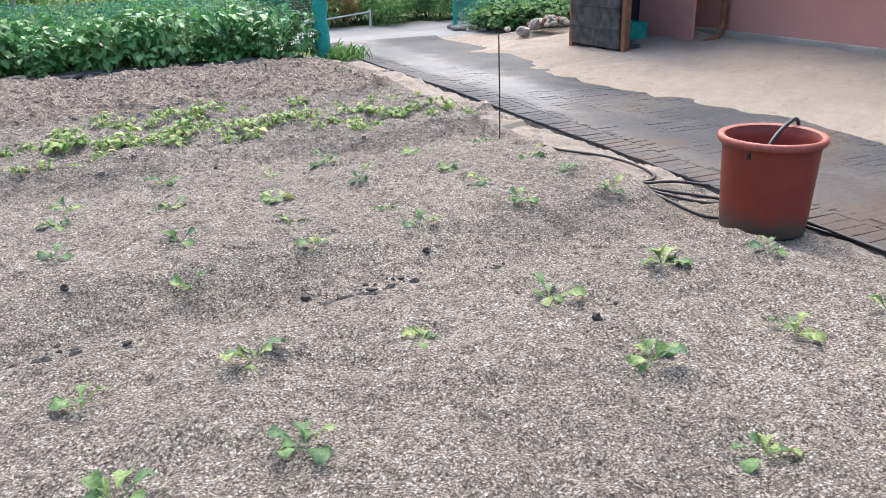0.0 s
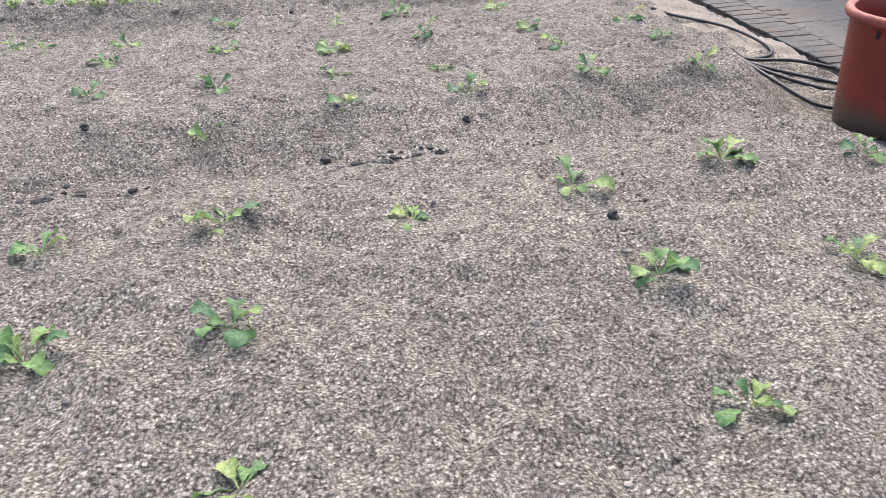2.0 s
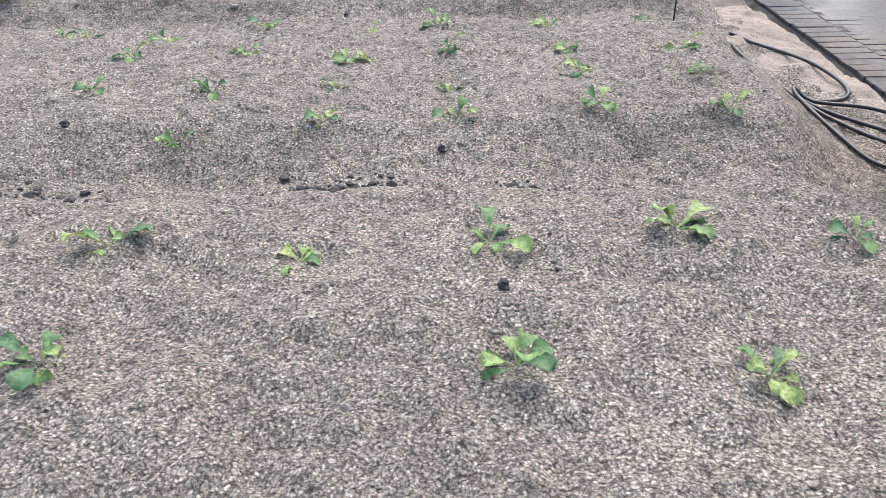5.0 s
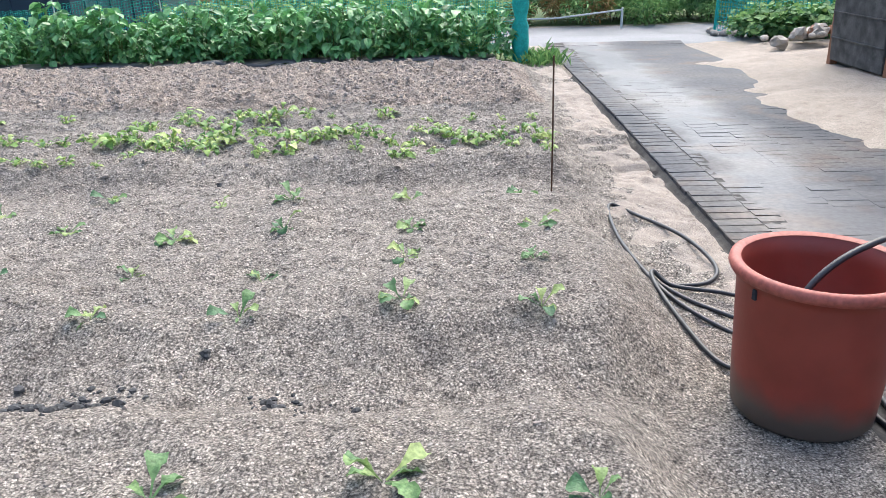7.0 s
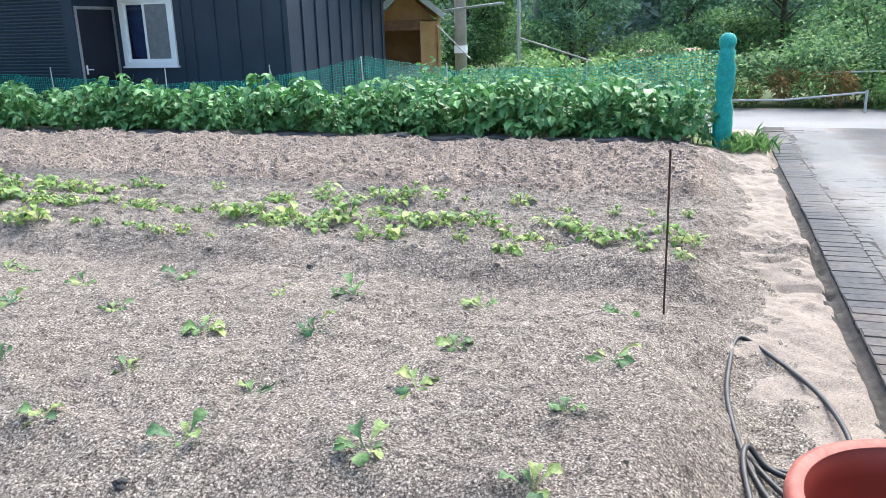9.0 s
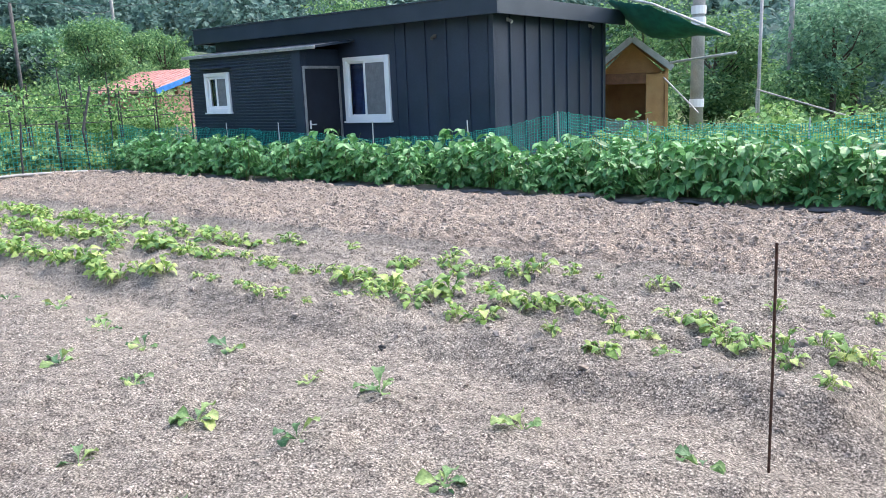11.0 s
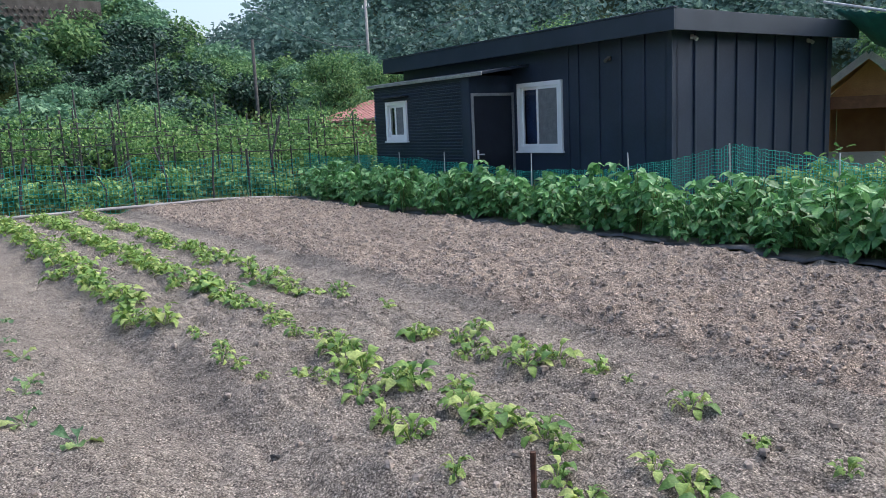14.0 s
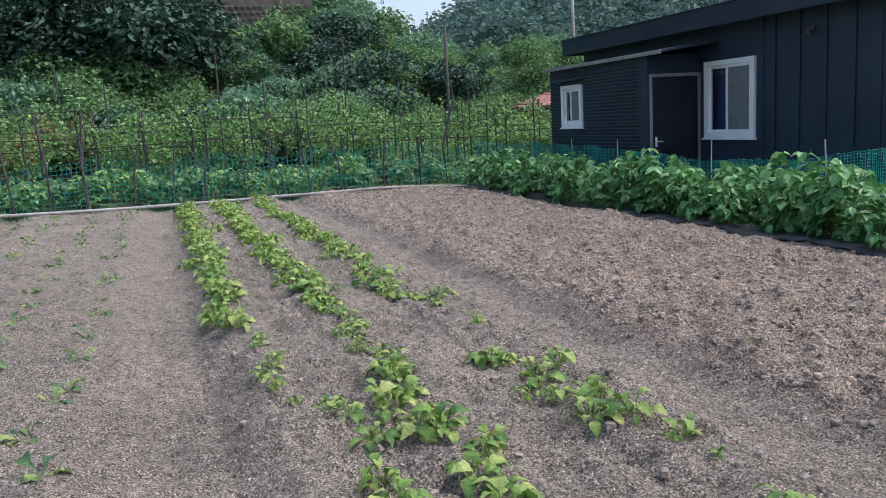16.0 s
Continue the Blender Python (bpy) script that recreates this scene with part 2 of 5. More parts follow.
def box(bm, x0, y0, z0, x1, y1, z1, bevel=0.0, m=None):
    g = bmesh.ops.create_cube(bm, size=1.0)
    vs = g["verts"]
    bmesh.ops.scale(bm, vec=(x1 - x0, y1 - y0, z1 - z0), verts=vs)
    bmesh.ops.translate(bm, vec=((x0 + x1) / 2, (y0 + y1) / 2, (z0 + z1) / 2), verts=vs)
    if bevel:
        es = list({e for v in vs for e in v.link_edges})
        r = bmesh.ops.bevel(bm, geom=es, offset=bevel, segments=2, affect="EDGES", profile=0.6)
        vs = list({v for f in r["faces"] for v in f.verts} | {v for v in vs if v.is_valid})
    if m is not None:
        bmesh.ops.transform(bm, matrix=m, verts=[v for v in vs if v.is_valid])
    return bm


def boxed(name, dims, mat, parent=None, bevel=0.006, label="", m=None):
    return part(name, box(bmesh.new(), *dims, bevel=bevel, m=m), mat, parent, label)


def tube(bm, points, radius, sides=8, radius_end=None):
    """A round bar along the points; the radius may run out to another one."""
    pts = [Vector(p) for p in points]
    rings = []
    for i, p in enumerate(pts):
        d = (pts[min(i + 1, len(pts) - 1)] - pts[max(i - 1, 0)]).normalized()
        side = d.cross(Vector((0, 0, 1)))
        if side.length < 0.05:
            side = d.cross(Vector((1, 0, 0)))
        side.normalize()
        up = side.cross(d)
        f = i / max(len(pts) - 1, 1)
        r = radius if radius_end is None else radius + (radius_end - radius) * f
        rings.append([bm.verts.new(p + r * (math.cos(a) * side + math.sin(a) * up)) for a in [2 * math.pi * k / sides for k in range(sides)]])
    for a, b in zip(rings, rings[1:]):
        for k in range(sides):
            bm.faces.new((a[k], a[(k + 1) % sides], b[(k + 1) % sides], b[k]))
    bm.faces.new(rings[0][::-1])
    bm.faces.new(rings[-1])
    return bm


def lathe(bm, profile, sides=40):
    rings = [[bm.verts.new((r * math.cos(2 * math.pi * k / sides), r * math.sin(2 * math.pi * k / sides), z)) for k in range(sides)] for r, z in profile]
    for a, b in zip(rings, rings[1:]):
        for k in range(sides):
            bm.faces.new((a[k], a[(k + 1) % sides], b[(k + 1) % sides], b[k]))
    return rings


def spline(points, n=8):
    """Catmull-Rom through the points."""
    pts = [Vector(p) for p in points]
    pts = [2 * pts[0] - pts[1]] + pts + [2 * pts[-1] - pts[-2]]
    out = []
    for i in range(1, len(pts) - 2):
        a, b, c, d = pts[i - 1:i + 3]
        for k in range(n):
            t = k / n
            out.append(0.5 * (2 * b + (c - a) * t + (2 * a - 5 * b + 4 * c - d) * t * t + (3 * b - a - 3 * c + d) * t ** 3))
    out.append(pts[-2])
    return out


# Leaf outlines: length along x, width along y.
LEAF = np.array([(0, 0, 0), (.3, .42, .07), (.3, 0, 0), (.3, -.42, .07), (.7, .33, .03), (.7, 0, -.04), (.7, -.33, .03), (1, 0, -.16)])
LEAF_FACES = [(0, 2, 1), (0, 3, 2), (1, 2, 5, 4), (2, 3, 6, 5), (4, 5, 7), (5, 6, 7)]
CARD = np.array([(0, 0, 0), (.5, .42, .08), (1, 0, -.1), (.5, -.42, .08)])
CARD_FACES = [(0, 3, 2, 1)]


def leaves(rng, places, heading, tilt, size, width=0.8, simple=False):
    """Vertices and faces of many leaves: heading turns them about z, tilt lifts their tips."""
    shape, faces = (CARD, CARD_FACES) if simple else (LEAF, LEAF_FACES)
    n, k = len(places), len(shape)
    s = shape[None] * np.array((1, width, 1)) * np.asarray(size).reshape(n, 1, 1)
    roll = rng.normal(0, 0.45, n)[:, None]
    y, z = s[..., 1] * np.cos(roll) - s[..., 2] * np.sin(roll), s[..., 1] * np.sin(roll) + s[..., 2] * np.cos(roll)
    t = np.asarray(tilt)[:, None]
    x, z = s[..., 0] * np.cos(t) - z * np.sin(t), s[..., 0] * np.sin(t) + z * np.cos(t)
    h = np.asarray(heading)[:, None]
    x, y = x * np.cos(h) - y * np.sin(h), x * np.sin(h) + y * np.cos(h)
    v = np.stack((x, y, z), -1) + np.asarray(places)[:, None]
    f = [tuple(i * k + j for j in face) for i in range(n) for face in faces]
    return v.reshape(-1, 3), f


# ---- the lie of the land ----


def wave(seed):
    r = np.random.RandomState(seed)
    return r.rand(256, 256)


GRIDS = [wave(i) for i in range(6)]


def fuzz(x, y, size, seed=0):
    """Smooth random relief between -1 and 1 with bumps of about that size."""
    g = GRIDS[seed]
    u, v = np.asarray(x) / size + 37.3, np.asarray(y) / size + 11.7
    i, j = np.floor(u).astype(int), np.floor(v).astype(int)
    a, b = u - i, v - j
    a, b = a * a * (3 - 2 * a), b * b * (3 - 2 * b)
    p = lambda di, dj: g[(i + di) % 256, (j + dj) % 256]
    return 2 * ((p(0, 0) * (1 - a) + p(1, 0) * a) * (1 - b) + (p(0, 1) * (1 - a) + p(1, 1) * a) * b) - 1


def step(lo, hi, v):
    t = np.clip((v - lo) / (hi - lo), 0, 1)
    return t * t * (3 - 2 * t)


BED_Y = [-60, 2.96, 3.28, 3.42, 3.80, 5.45, 5.92, 6.12, 6.36, 8.08, 8.30, 8.58, 8.84, 11.75, 12.05, 80]
BED_Z = [0.02, 0.02, -0.125, -0.125, -0.01, -0.02, -0.135, -0.135, -0.005, 0.02, -0.105, -0.105, 0.03, 0.02, -0.06, -0.06]


def land(x, y, fine=True):
    """The height of the ground: ridged beds, the sandy verge, the path, the bank and the hills around."""
    x, y = np.asarray(x, float), np.asarray(y, float)
    slope = -0.01 - 0.018 * np.clip(y, -10, 14)
    wob = 0.05 * fuzz(x, y, 1.1, 1)
    bed = slope + np.interp(y + wob, BED_Y, BED_Z)
    verge = -0.372 + 0.006 * np.clip(y, -4, 8) - 0.009 * np.clip(y - 10, 0, 30)
    edge = 3.02 - 0.24 * np.exp(-((y - 3.0) / 0.55) ** 2) + 0.1 * fuzz(x, y, 0.7, 2) + 0.012 * np.clip(y, 0, 12)
    k = step(0, 0.5, x - edge)
    z = bed * (1 - k) + verge * k
    north = step(12.4, 13.4, y)
    z = z * (1 - north) + north * (-0.30 - 0.009 * np.clip(y, 0, 40)) * (1 - k) + north * k * verge
    bank = step(6.2, 9.2, x + 0.3 * fuzz(x, y, 1.3, 3)) * (1 - step(12.5, 15.5, y))
    z = z - (0.05 * step(3.98, 4.03, x) + 0.022 * step(4.01, 4.04, x) * (1 - step(4.066, 4.09, x)))* (1 - step(6.4, 6.8, x)) * (1 - step(14.3, 14.8, y)) + 0.17 * bank
    z = z + 0.075 * step(5.7, 6.3, x - 0.3 + 0.35 * fuzz(x, y, 0.9, 3) + 0.15 * fuzz(x, y, 0.3, 1) + 0.35 * step(6.5, 8.5, y) * (1 - step(9.5, 11.5, y))) * step(5.0, 5.4, x) * (1 - step(6.6, 7.4, x)) * (1 - step(12, 13.5, y))
    if fine:
        inside = (1 - step(4.0, 4.1, x)) * (1 - step(12.0, 12.6, y)) * step(-13.5, -12.6, x)
        inside = inside * (1 - 0.75 * np.exp(-((x - 3.6) ** 2 + (y - 3.1) ** 2) / 0.35))
        rough = step(8.7, 9.0, y) * inside * (1 - step(3.0, 3.5, x))
        ridge = step(6.2, 6.5, y) * (1 - step(8.0, 8.3, y)) * inside
        z = z + inside * (0.030 * fuzz(x, y, 0.42, 0) + 0.018 * fuzz(x, y, 0.2, 3) + 0.015 * fuzz(x, y, 0.1, 1) + 0.010 * fuzz(x, y, 0.05, 4))
        z = z + rough * (0.024 * fuzz(x, y, 0.34, 2) + 0.030 * np.maximum(fuzz(x, y, 0.15, 3), -0.4) + 0.036 * fuzz(x, y, 0.075, 5) + 0.012 * fuzz(x, y, 0.045, 1))
        z = z + ridge * (0.02 * fuzz(x, y, 0.2, 5) + 0.020 * fuzz(x, y, 0.11, 2) + 0.014 * fuzz(x, y, 0.06, 0) - 0.035 * (np.cos((y - 6.35) * 2 * math.pi / 0.75) < -0.2) * 1.0 * (0.6 + 0.4 * fuzz(x, y, 0.3, 1)))
        z = z + (1 - inside) * (0.012 * fuzz(x, y, 0.35, 0) + step(5.9, 6.4, x) * (0.03 * fuzz(x, y, 0.7, 2) + 0.018 * fuzz(x, y, 0.22, 1))) * (1 - step(4.0, 4.05, x) * (1 - step(6.3, 6.6, x)))
    flat = 1 - step(0.27, 0.44, np.hypot(x - 3.777, y - 3.514))
    z = z * (1 - flat) + flat * -0.392
    # the hills
    dx, dy = x - 0.0, y - 8.0
    r, az = np.hypot(dx, dy), np.degrees(np.arctan2(dy, dx)) % 360
    crest = np.interp(az, [0, 60, 95, 125, 146, 157, 163, 168, 180, 215, 300, 360], [14, 22, 34, 46, 36, 20, 7, 12, 30, 26, 9, 14])
    crest = crest * (1 + 0.12 * fuzz(az, r * 0 + 3.0, 7.0, 2))
    z = z + crest * step(78, 170, r) + 1.5 * step(70, 100, r) * fuzz(x, y, 14.0, 4)
    z = z + 7.0 * step(-24, -52, x) * (1 - step(14, 24, y)) + 2.5 * step(-22, -40, x)
    z = z + 3.4 * step(-36, -54, x) * step(13, 22, y) * (1 - step(44, 60, y))
    return z


def height(x, y):
    return float(land(np.array([x]), np.array([y]), False)[0])


def spaced(stops, counts):
    return np.concatenate([np.linspace(a, b, n, endpoint=False) for a, b, n in zip(stops, stops[1:], counts)] + [[stops[-1]]])


def far(a, b, n):
    return a + np.sign(b - a) * np.geomspace(1, abs(b - a) + 1, n) - np.sign(b - a)


gx = np.concatenate((far(-14, -700, 60)[::-1][:-1], spaced([-14, -3, 4.0, 4.1, 6, 14], [230, 330, 6, 24, 50]), far(14, 700, 45)[1:]))
gy = np.concatenate((far(-3, -500, 36)[::-1][:-1], spaced([-3, 0.5, 8.6, 12.6, 20], [40, 380, 160, 60]), far(20, 700, 60)[1:]))
GX, GY = np.meshgrid(gx, gy)
GZ = land(GX, GY)
nx, ny = len(gx), len(gy)
idx = np.arange(nx * ny).reshape(ny, nx)
quads = np.stack((idx[:-1, :-1], idx[:-1, 1:], idx[1:, 1:], idx[1:, :-1]), -1).reshape(-1, 4)
ground_me = bpy.data.meshes.new("ground")
ground_me.vertices.add(nx * ny)
ground_me.vertices.foreach_set("co", np.stack((GX, GY, GZ), -1).reshape(-1))
ground_me.loops.add(quads.size)
ground_me.loops.foreach_set("vertex_index", quads.reshape(-1).astype(np.int32))
ground_me.polygons.add(len(quads))
ground_me.polygons.foreach_set("loop_start", np.arange(0, quads.size, 4, dtype=np.int32))
cx, cy = (GX[:-1, :-1] + GX[1:, 1:]).reshape(-1) / 2, (GY[:-1, :-1] + GY[1:, 1:]).reshape(-1) / 2
blur = 0.18 * fuzz(cx, cy, 0.12, 0) + 0.25 * fuzz(cx, cy, 0.5, 1)
zone = np.full(len(cx), 3)
zone[(cx > -12.6) & (cy < 12.3)] = 0
zone[(cx > -12.6) & (cx < 3.4) & (cy > 8.75) & (cy < 12.1)] = 1
zone[(cx + 1.6 * blur > np.interp(cy, [4.0, 5.6], [4.35, 3.72])) & (cy < 18) & (cy > -40) & (cx < 30)] = 2
zone[(cy + 0.6 * blur > 14.6) & (cy < 17.6) & (cx > 3.2)] = 5
zone[(cx + 0.03 * fuzz(cx, cy, 0.07, 2) > 4.0) & (cx < 4.2) & (cy > -2.6) & (cy < 11.5)] = 6
zone[np.hypot(cx, cy - 8) > 48] = 4
ground_me.polygons.foreach_set("material_index", zone.astype(np.int32))
ground_me.polygons.foreach_set("use_smooth", np.ones(len(quads), bool))
for m in (M_SOIL, M_ROUGH, M_SAND, M_TURF, M_HILL, M_ROAD, M_SILT):
    ground_me.materials.append(m)
ground_me.update(calc_edges=True)
ground = tagged(new("ground", ground_me), "gritty tilled garden soil in raised beds with furrows", "ground", kind="structure")

# ---- the house ----
HX0, HX1, HY0, HY1, HTOP = -12.0, -4.15, 15.13, 19.8, 2.55
HZ = -0.45


def thing(name, label, category, at=(0, 0, 0), group="", kind=""):
    return tagged(pose_at(new(name), at), label, category, group, kind)


def pose_at(ob, at):
    ob.matrix_basis = Matrix.Translation(at)
    return ob


house = thing("house", "single-storey house clad in charcoal sheet metal with flat roof", "house")


def ribbed_wall(name, length, h, m, parent, pitch=0.56, rib=0.035):
    """A wall of flat pans with raised standing seams, along x, facing -y."""
    bm = box(bmesh.new(), 0, 0, 0, length, 0.12, h)
    bmesh.ops.transform(bm, matrix=m, verts=bm.verts)
    wall = part(name, bm, M_METAL, parent)
    x = 0.56
    while x < length - 0.05:
        b = box(bmesh.new(), x - 0.022, -rib, 0.01, x + 0.022, 0.0, h - 0.01, 0.008, m)
        part("seam", b, M_METAL, wall)
        x += pitch
    return wall


def wall_with_holes(bm, x0, x1, z0, z1, y0, y1, holes):
    """Wall slabs along x round rectangular holes (x0, x1, z0, z1)."""
    xs = sorted({x0, x1, *[v for h in holes for v in h[:2]]})
    for a, b in zip(xs, xs[1:]):
        cuts = sorted((h[2], h[3]) for h in holes if h[0] < (a + b) / 2 < h[1])
        z = z0
        for c, d in cuts:
            if c > z:
                box(bm, a, y0, z, b, y1, c)
            z = d
        box(bm, a, y0, z, b, y1, z1)
    return bm


WIN = (-7.83, -6.63, 0.675, 1.935)
SW = (-11.06, -10.26, 0.95, 1.76)
main_front = part("wall", wall_with_holes(bmesh.new(), -8.0, HX1, HZ, HTOP, HY0, HY0 + 0.15, [WIN]), M_METAL, house)
part("wall", wall_with_holes(bmesh.new(), HX0, -8.0, HZ, HTOP, HY0, HY0 + 0.15, []), M_METAL, house)
x = -6.2
while x < HX1 - 0.1:
    part("seam", box(bmesh.new(), x - 0.02, HY0 - 0.03, HZ, x + 0.02, HY0 + 0.002, HTOP - 0.02, 0.006), M_METAL, main_front)
    x += 0.5
part("seam", box(bmesh.new(), -6.47, HY0 - 0.02, HZ, -6.44, HY0 + 0.002, HTOP - 0.02, 0.006), M_METAL, main_front)
side_m = Matrix.Translation((HX1, HY0, HZ)) @ Matrix.Rotation(radians(90), 4, "Z")
ribbed_wall("wall", HY1 - HY0, HTOP - HZ, side_m, house)
boxed("wall", (HX0, HY1 - 0.12, HZ, HX1 - 0.13, HY1, HTOP), M_METAL, house)
boxed("wall", (HX0, HY0 + 0.16, HZ, HX0 + 0.12, HY1 - 0.13, HTOP), M_METAL, house)
boxed("corner_trim", (HX1 - 0.10, HY0 - 0.012, HZ, HX1 + 0.012, HY0 + 0.10, HTOP), M_METAL, house, 0.004)
roof = boxed("roof", (HX0 - 0.3, HY0 - 0.33, HTOP + 0.004, HX1 + 0.3, HY1 + 0.3, HTOP + 0.10), M_FASCIA, house)
boxed("fascia", (HX0 - 0.33, HY0 - 0.36, HTOP - 0.06, HX1 + 0.33, HY0 - 0.335, HTOP + 0.26), M_FASCIA, roof, 0.004)
boxed("fascia", (HX1 + 0.305, HY0 - 0.332, HTOP - 0.06, HX1 + 0.33, HY1 + 0.33, HTOP + 0.26), M_FASCIA, roof, 0.004)
boxed("fascia", (HX0 - 0.33, HY0 - 0.332, HTOP - 0.06, HX0 - 0.305, HY1 + 0.33, HTOP + 0.26), M_FASCIA, roof, 0.004)
boxed("coping", (HX0 - 0.35, HY0 - 0.38, HTOP + 0.262, HX1 + 0.35, HY0 - 0.30, HTOP + 0.285), M_FASCIA, roof, 0.004)
# the lean-to porch room
AX0, AX1, AY = -11.6, -8.0, 14.06
part("wall", wall_with_holes(bmesh.new(), AX0, AX1, HZ, 2.12, AY, AY + 0.12, [SW]), M_METAL, house)
for i in range(38):
    z = -0.36 + i * 0.064
    for a, b in ((AX0, AX1 - 0.26),) if not (SW[2] - 0.06 < z < SW[3] + 0.05) else ((AX0, SW[0] - 0.05), (SW[1] + 0.05, AX1 - 0.26)):
        part("corrugation", box(bmesh.new(), a, AY - 0.026, z, b, AY + 0.002, z + 0.034, 0.01), M_METAL, house)
boxed("wall", (AX0, AY + 0.125, HZ, AX0 + 0.1, HY0 - 0.004, 2.05), M_METAL, house)
boxed("wall", (AX1 - 0.1, AY + 0.125, 1.80, AX1, HY0 - 0.004, 2.13), M_METAL, house)
porch_roof = part("porch_roof", box(bmesh.new(), AX0 - 0.08, AY - 0.1, 2.13, -7.5, HY0 - 0.003, 2.18, 0.008,
                  Matrix.Translation((0, AY, 2.13)) @ Matrix.Rotation(radians(7), 4, "X") @ Matrix.Translation((0, -AY, -2.13))), M_FASCIA, house)
part("edge_strip", box(bmesh.new(), AX0 - 0.10, AY - 0.135, 2.10, -7.48, AY - 0.105, 2.165, 0.006), M_ALU, porch_roof)


def window(name, x0, x1, z0, z1, y, parent, label, screen_right=True):
    """A sliding window of white plastic in its hole, two sashes, with sill."""
    w = new(name)
    w.parent = parent
    w["label"] = label
    f = 0.065
    fr = bmesh.new()
    for d in ((x0 - 0.02, z0 - 0.02, x0 + f, z1 + 0.02), (x1 - f, z0 - 0.02, x1 + 0.02, z1 + 0.02), (x0 + f, z1 - f, x1 - f, z1 + 0.02), (x0 + f, z0 - 0.02, x1 - f, z0 + f)):
        box(fr, d[0], y - 0.05, d[1], d[2], y + 0.09, d[3], 0.006)
    part("window_frame", fr, M_PVC, w)
    xm = (x0 + x1) / 2 - 0.04 * (x1 - x0)
    for i, (a, b) in enumerate(((x0 + f, xm + 0.03), (xm - 0.03, x1 - f))):
        yy = y + 0.02 - 0.035 * i
        s = bmesh.new()
        g = 0.05
        for d in ((a, z0 + f, a + g, z1 - f), (b - g, z0 + f, b, z1 - f), (a + g, z1 - f - g, b - g, z1 - f), (a + g, z0 + f, b - g, z0 + f + g)):
            box(s, d[0], yy - 0.015, d[1], d[2], yy + 0.015, d[3], 0.004)
        sash = part("sash", s, M_PVC, w)
        boxed("pane", (a + g, yy - 0.003, z0 + f + g, b - g, yy + 0.003, z1 - f - g), M_SCREEN if i else M_GLASS, sash, 0)
    # added blue sheet behind the sashes, in place of the reflection in the glass
    boxed("curtain", (x0 + 0.02, y + 0.16, z0, x1 - 0.02, y + 0.18, z1), M_PANEBACK, w, 0)
    boxed("window_sill", (x0 - 0.05, y - 0.075, z0 - 0.055, x1 + 0.05, y + 0.0, z0 - 0.022), M_PVC, w, 0.004)
    return w


M_GLASS, g_nt, g_b = material("window_glass", (0.9, 0.93, 0.95), 0.03)
g_b.inputs["Transmission Weight"].default_value = 1.0
window("window", *WIN, HY0, house, "white plastic sliding window with grey insect screen")
window("window", *SW, AY, house, "small white plastic sliding window")
hood = boxed("window_hood", (SW[0] - 0.12, AY - 0.2, SW[3] + 0.10, SW[1] + 0.12, AY - 0.018, SW[3] + 0.125), M_FASCIA, house, 0.004)
door = new("door")
door.parent = house
door["label"] = "dark door in a pale aluminium frame"
fr = bmesh.new()
for d in ((AY + 0.005, HZ, AY + 0.06, 1.80), (HY0 - 0.06, HZ, HY0 - 0.006, 1.80), (AY + 0.06, 1.745, HY0 - 0.06, 1.80)):
    box(fr, AX1 - 0.06, d[0], d[1], AX1 + 0.02, d[2], d[3], 0.005)
part("door_frame", fr, M_ALU, door)
boxed("door_leaf", (AX1 - 0.02, AY + 0.062, HZ, AX1 + 0.004, HY0 - 0.062, 1.743), M_DOOR, door, 0.004)
hb = box(bmesh.new(), AX1 + 0.004, AY + 0.11, 0.55, AX1 + 0.018, AY + 0.15, 0.72, 0.004)
tube(hb, [(AX1 + 0.015, AY + 0.13, 0.64), (AX1 + 0.055, AY + 0.13, 0.64), (AX1 + 0.06, AY + 0.24, 0.635)], 0.011)
part("door_handle", hb, M_PVC, door, "pale lever handle")
part("porch_corner_trim", box(bmesh.new(), AX1 - 0.255, AY - 0.034, HZ, AX1 + 0.004, AY + 0.003, 2.11, 0.004), M_METAL, house)

for x, y, z, a in ((HX1 + .005, 15.6, 2.44, 0), (HX1 + .005, 18.95, 2.46, 0), (-5.45, HY0 - .005, 2.22, -90)):
    m = Matrix.Translation((x, y, z)) @ Matrix.Rotation(radians(a), 4, "Z")
    lamp_mat = M_OLDCONC if a else M_PVCG
    lamp = part("wall_lamp", box(bmesh.new(), 0, -.035, -.035, .03, .035, .035, .006, m), lamp_mat, house, "small outdoor wall lamp")
    hd = tube(bmesh.new(), [(.03, 0, 0), (.06, 0, -.01), (.11, 0, -.05)], .022, 10, .035)
    bmesh.ops.transform(hd, matrix=m, verts=hd.verts)
    part("lamp_head", hd, lamp_mat, lamp)

# ---- bucket, hose, marker ----
bucket = thing("bucket", "large red rubber bucket with muddy base standing on grit", "bucket", (3.777, 3.514, -0.39))
bm = bmesh.new()
rings = lathe(bm, [(0.02, 0.006), (0.243, 0.006), (0.256, 0.025), (0.263, 0.12), (0.284, 0.52), (0.288, 0.562), (0.306, 0.568), (0.315, 0.584), (0.311, 0.602),
                   (0.296, 0.609), (0.278, 0.598), (0.270, 0.52), (0.238, 0.06), (0.03, 0.05)], 56)
bm.faces.new(rings[0][::-1])
bm.faces.new(rings[-1])
part("shell", bm, M_BUCKET, bucket, smooth=True)
bm = bmesh.new()
rings = lathe(bm, [(0.292, 0.5605), (0.309, 0.565), (0.319, 0.584), (0.315, 0.604), (0.297, 0.612), (0.276, 0.602)], 56)
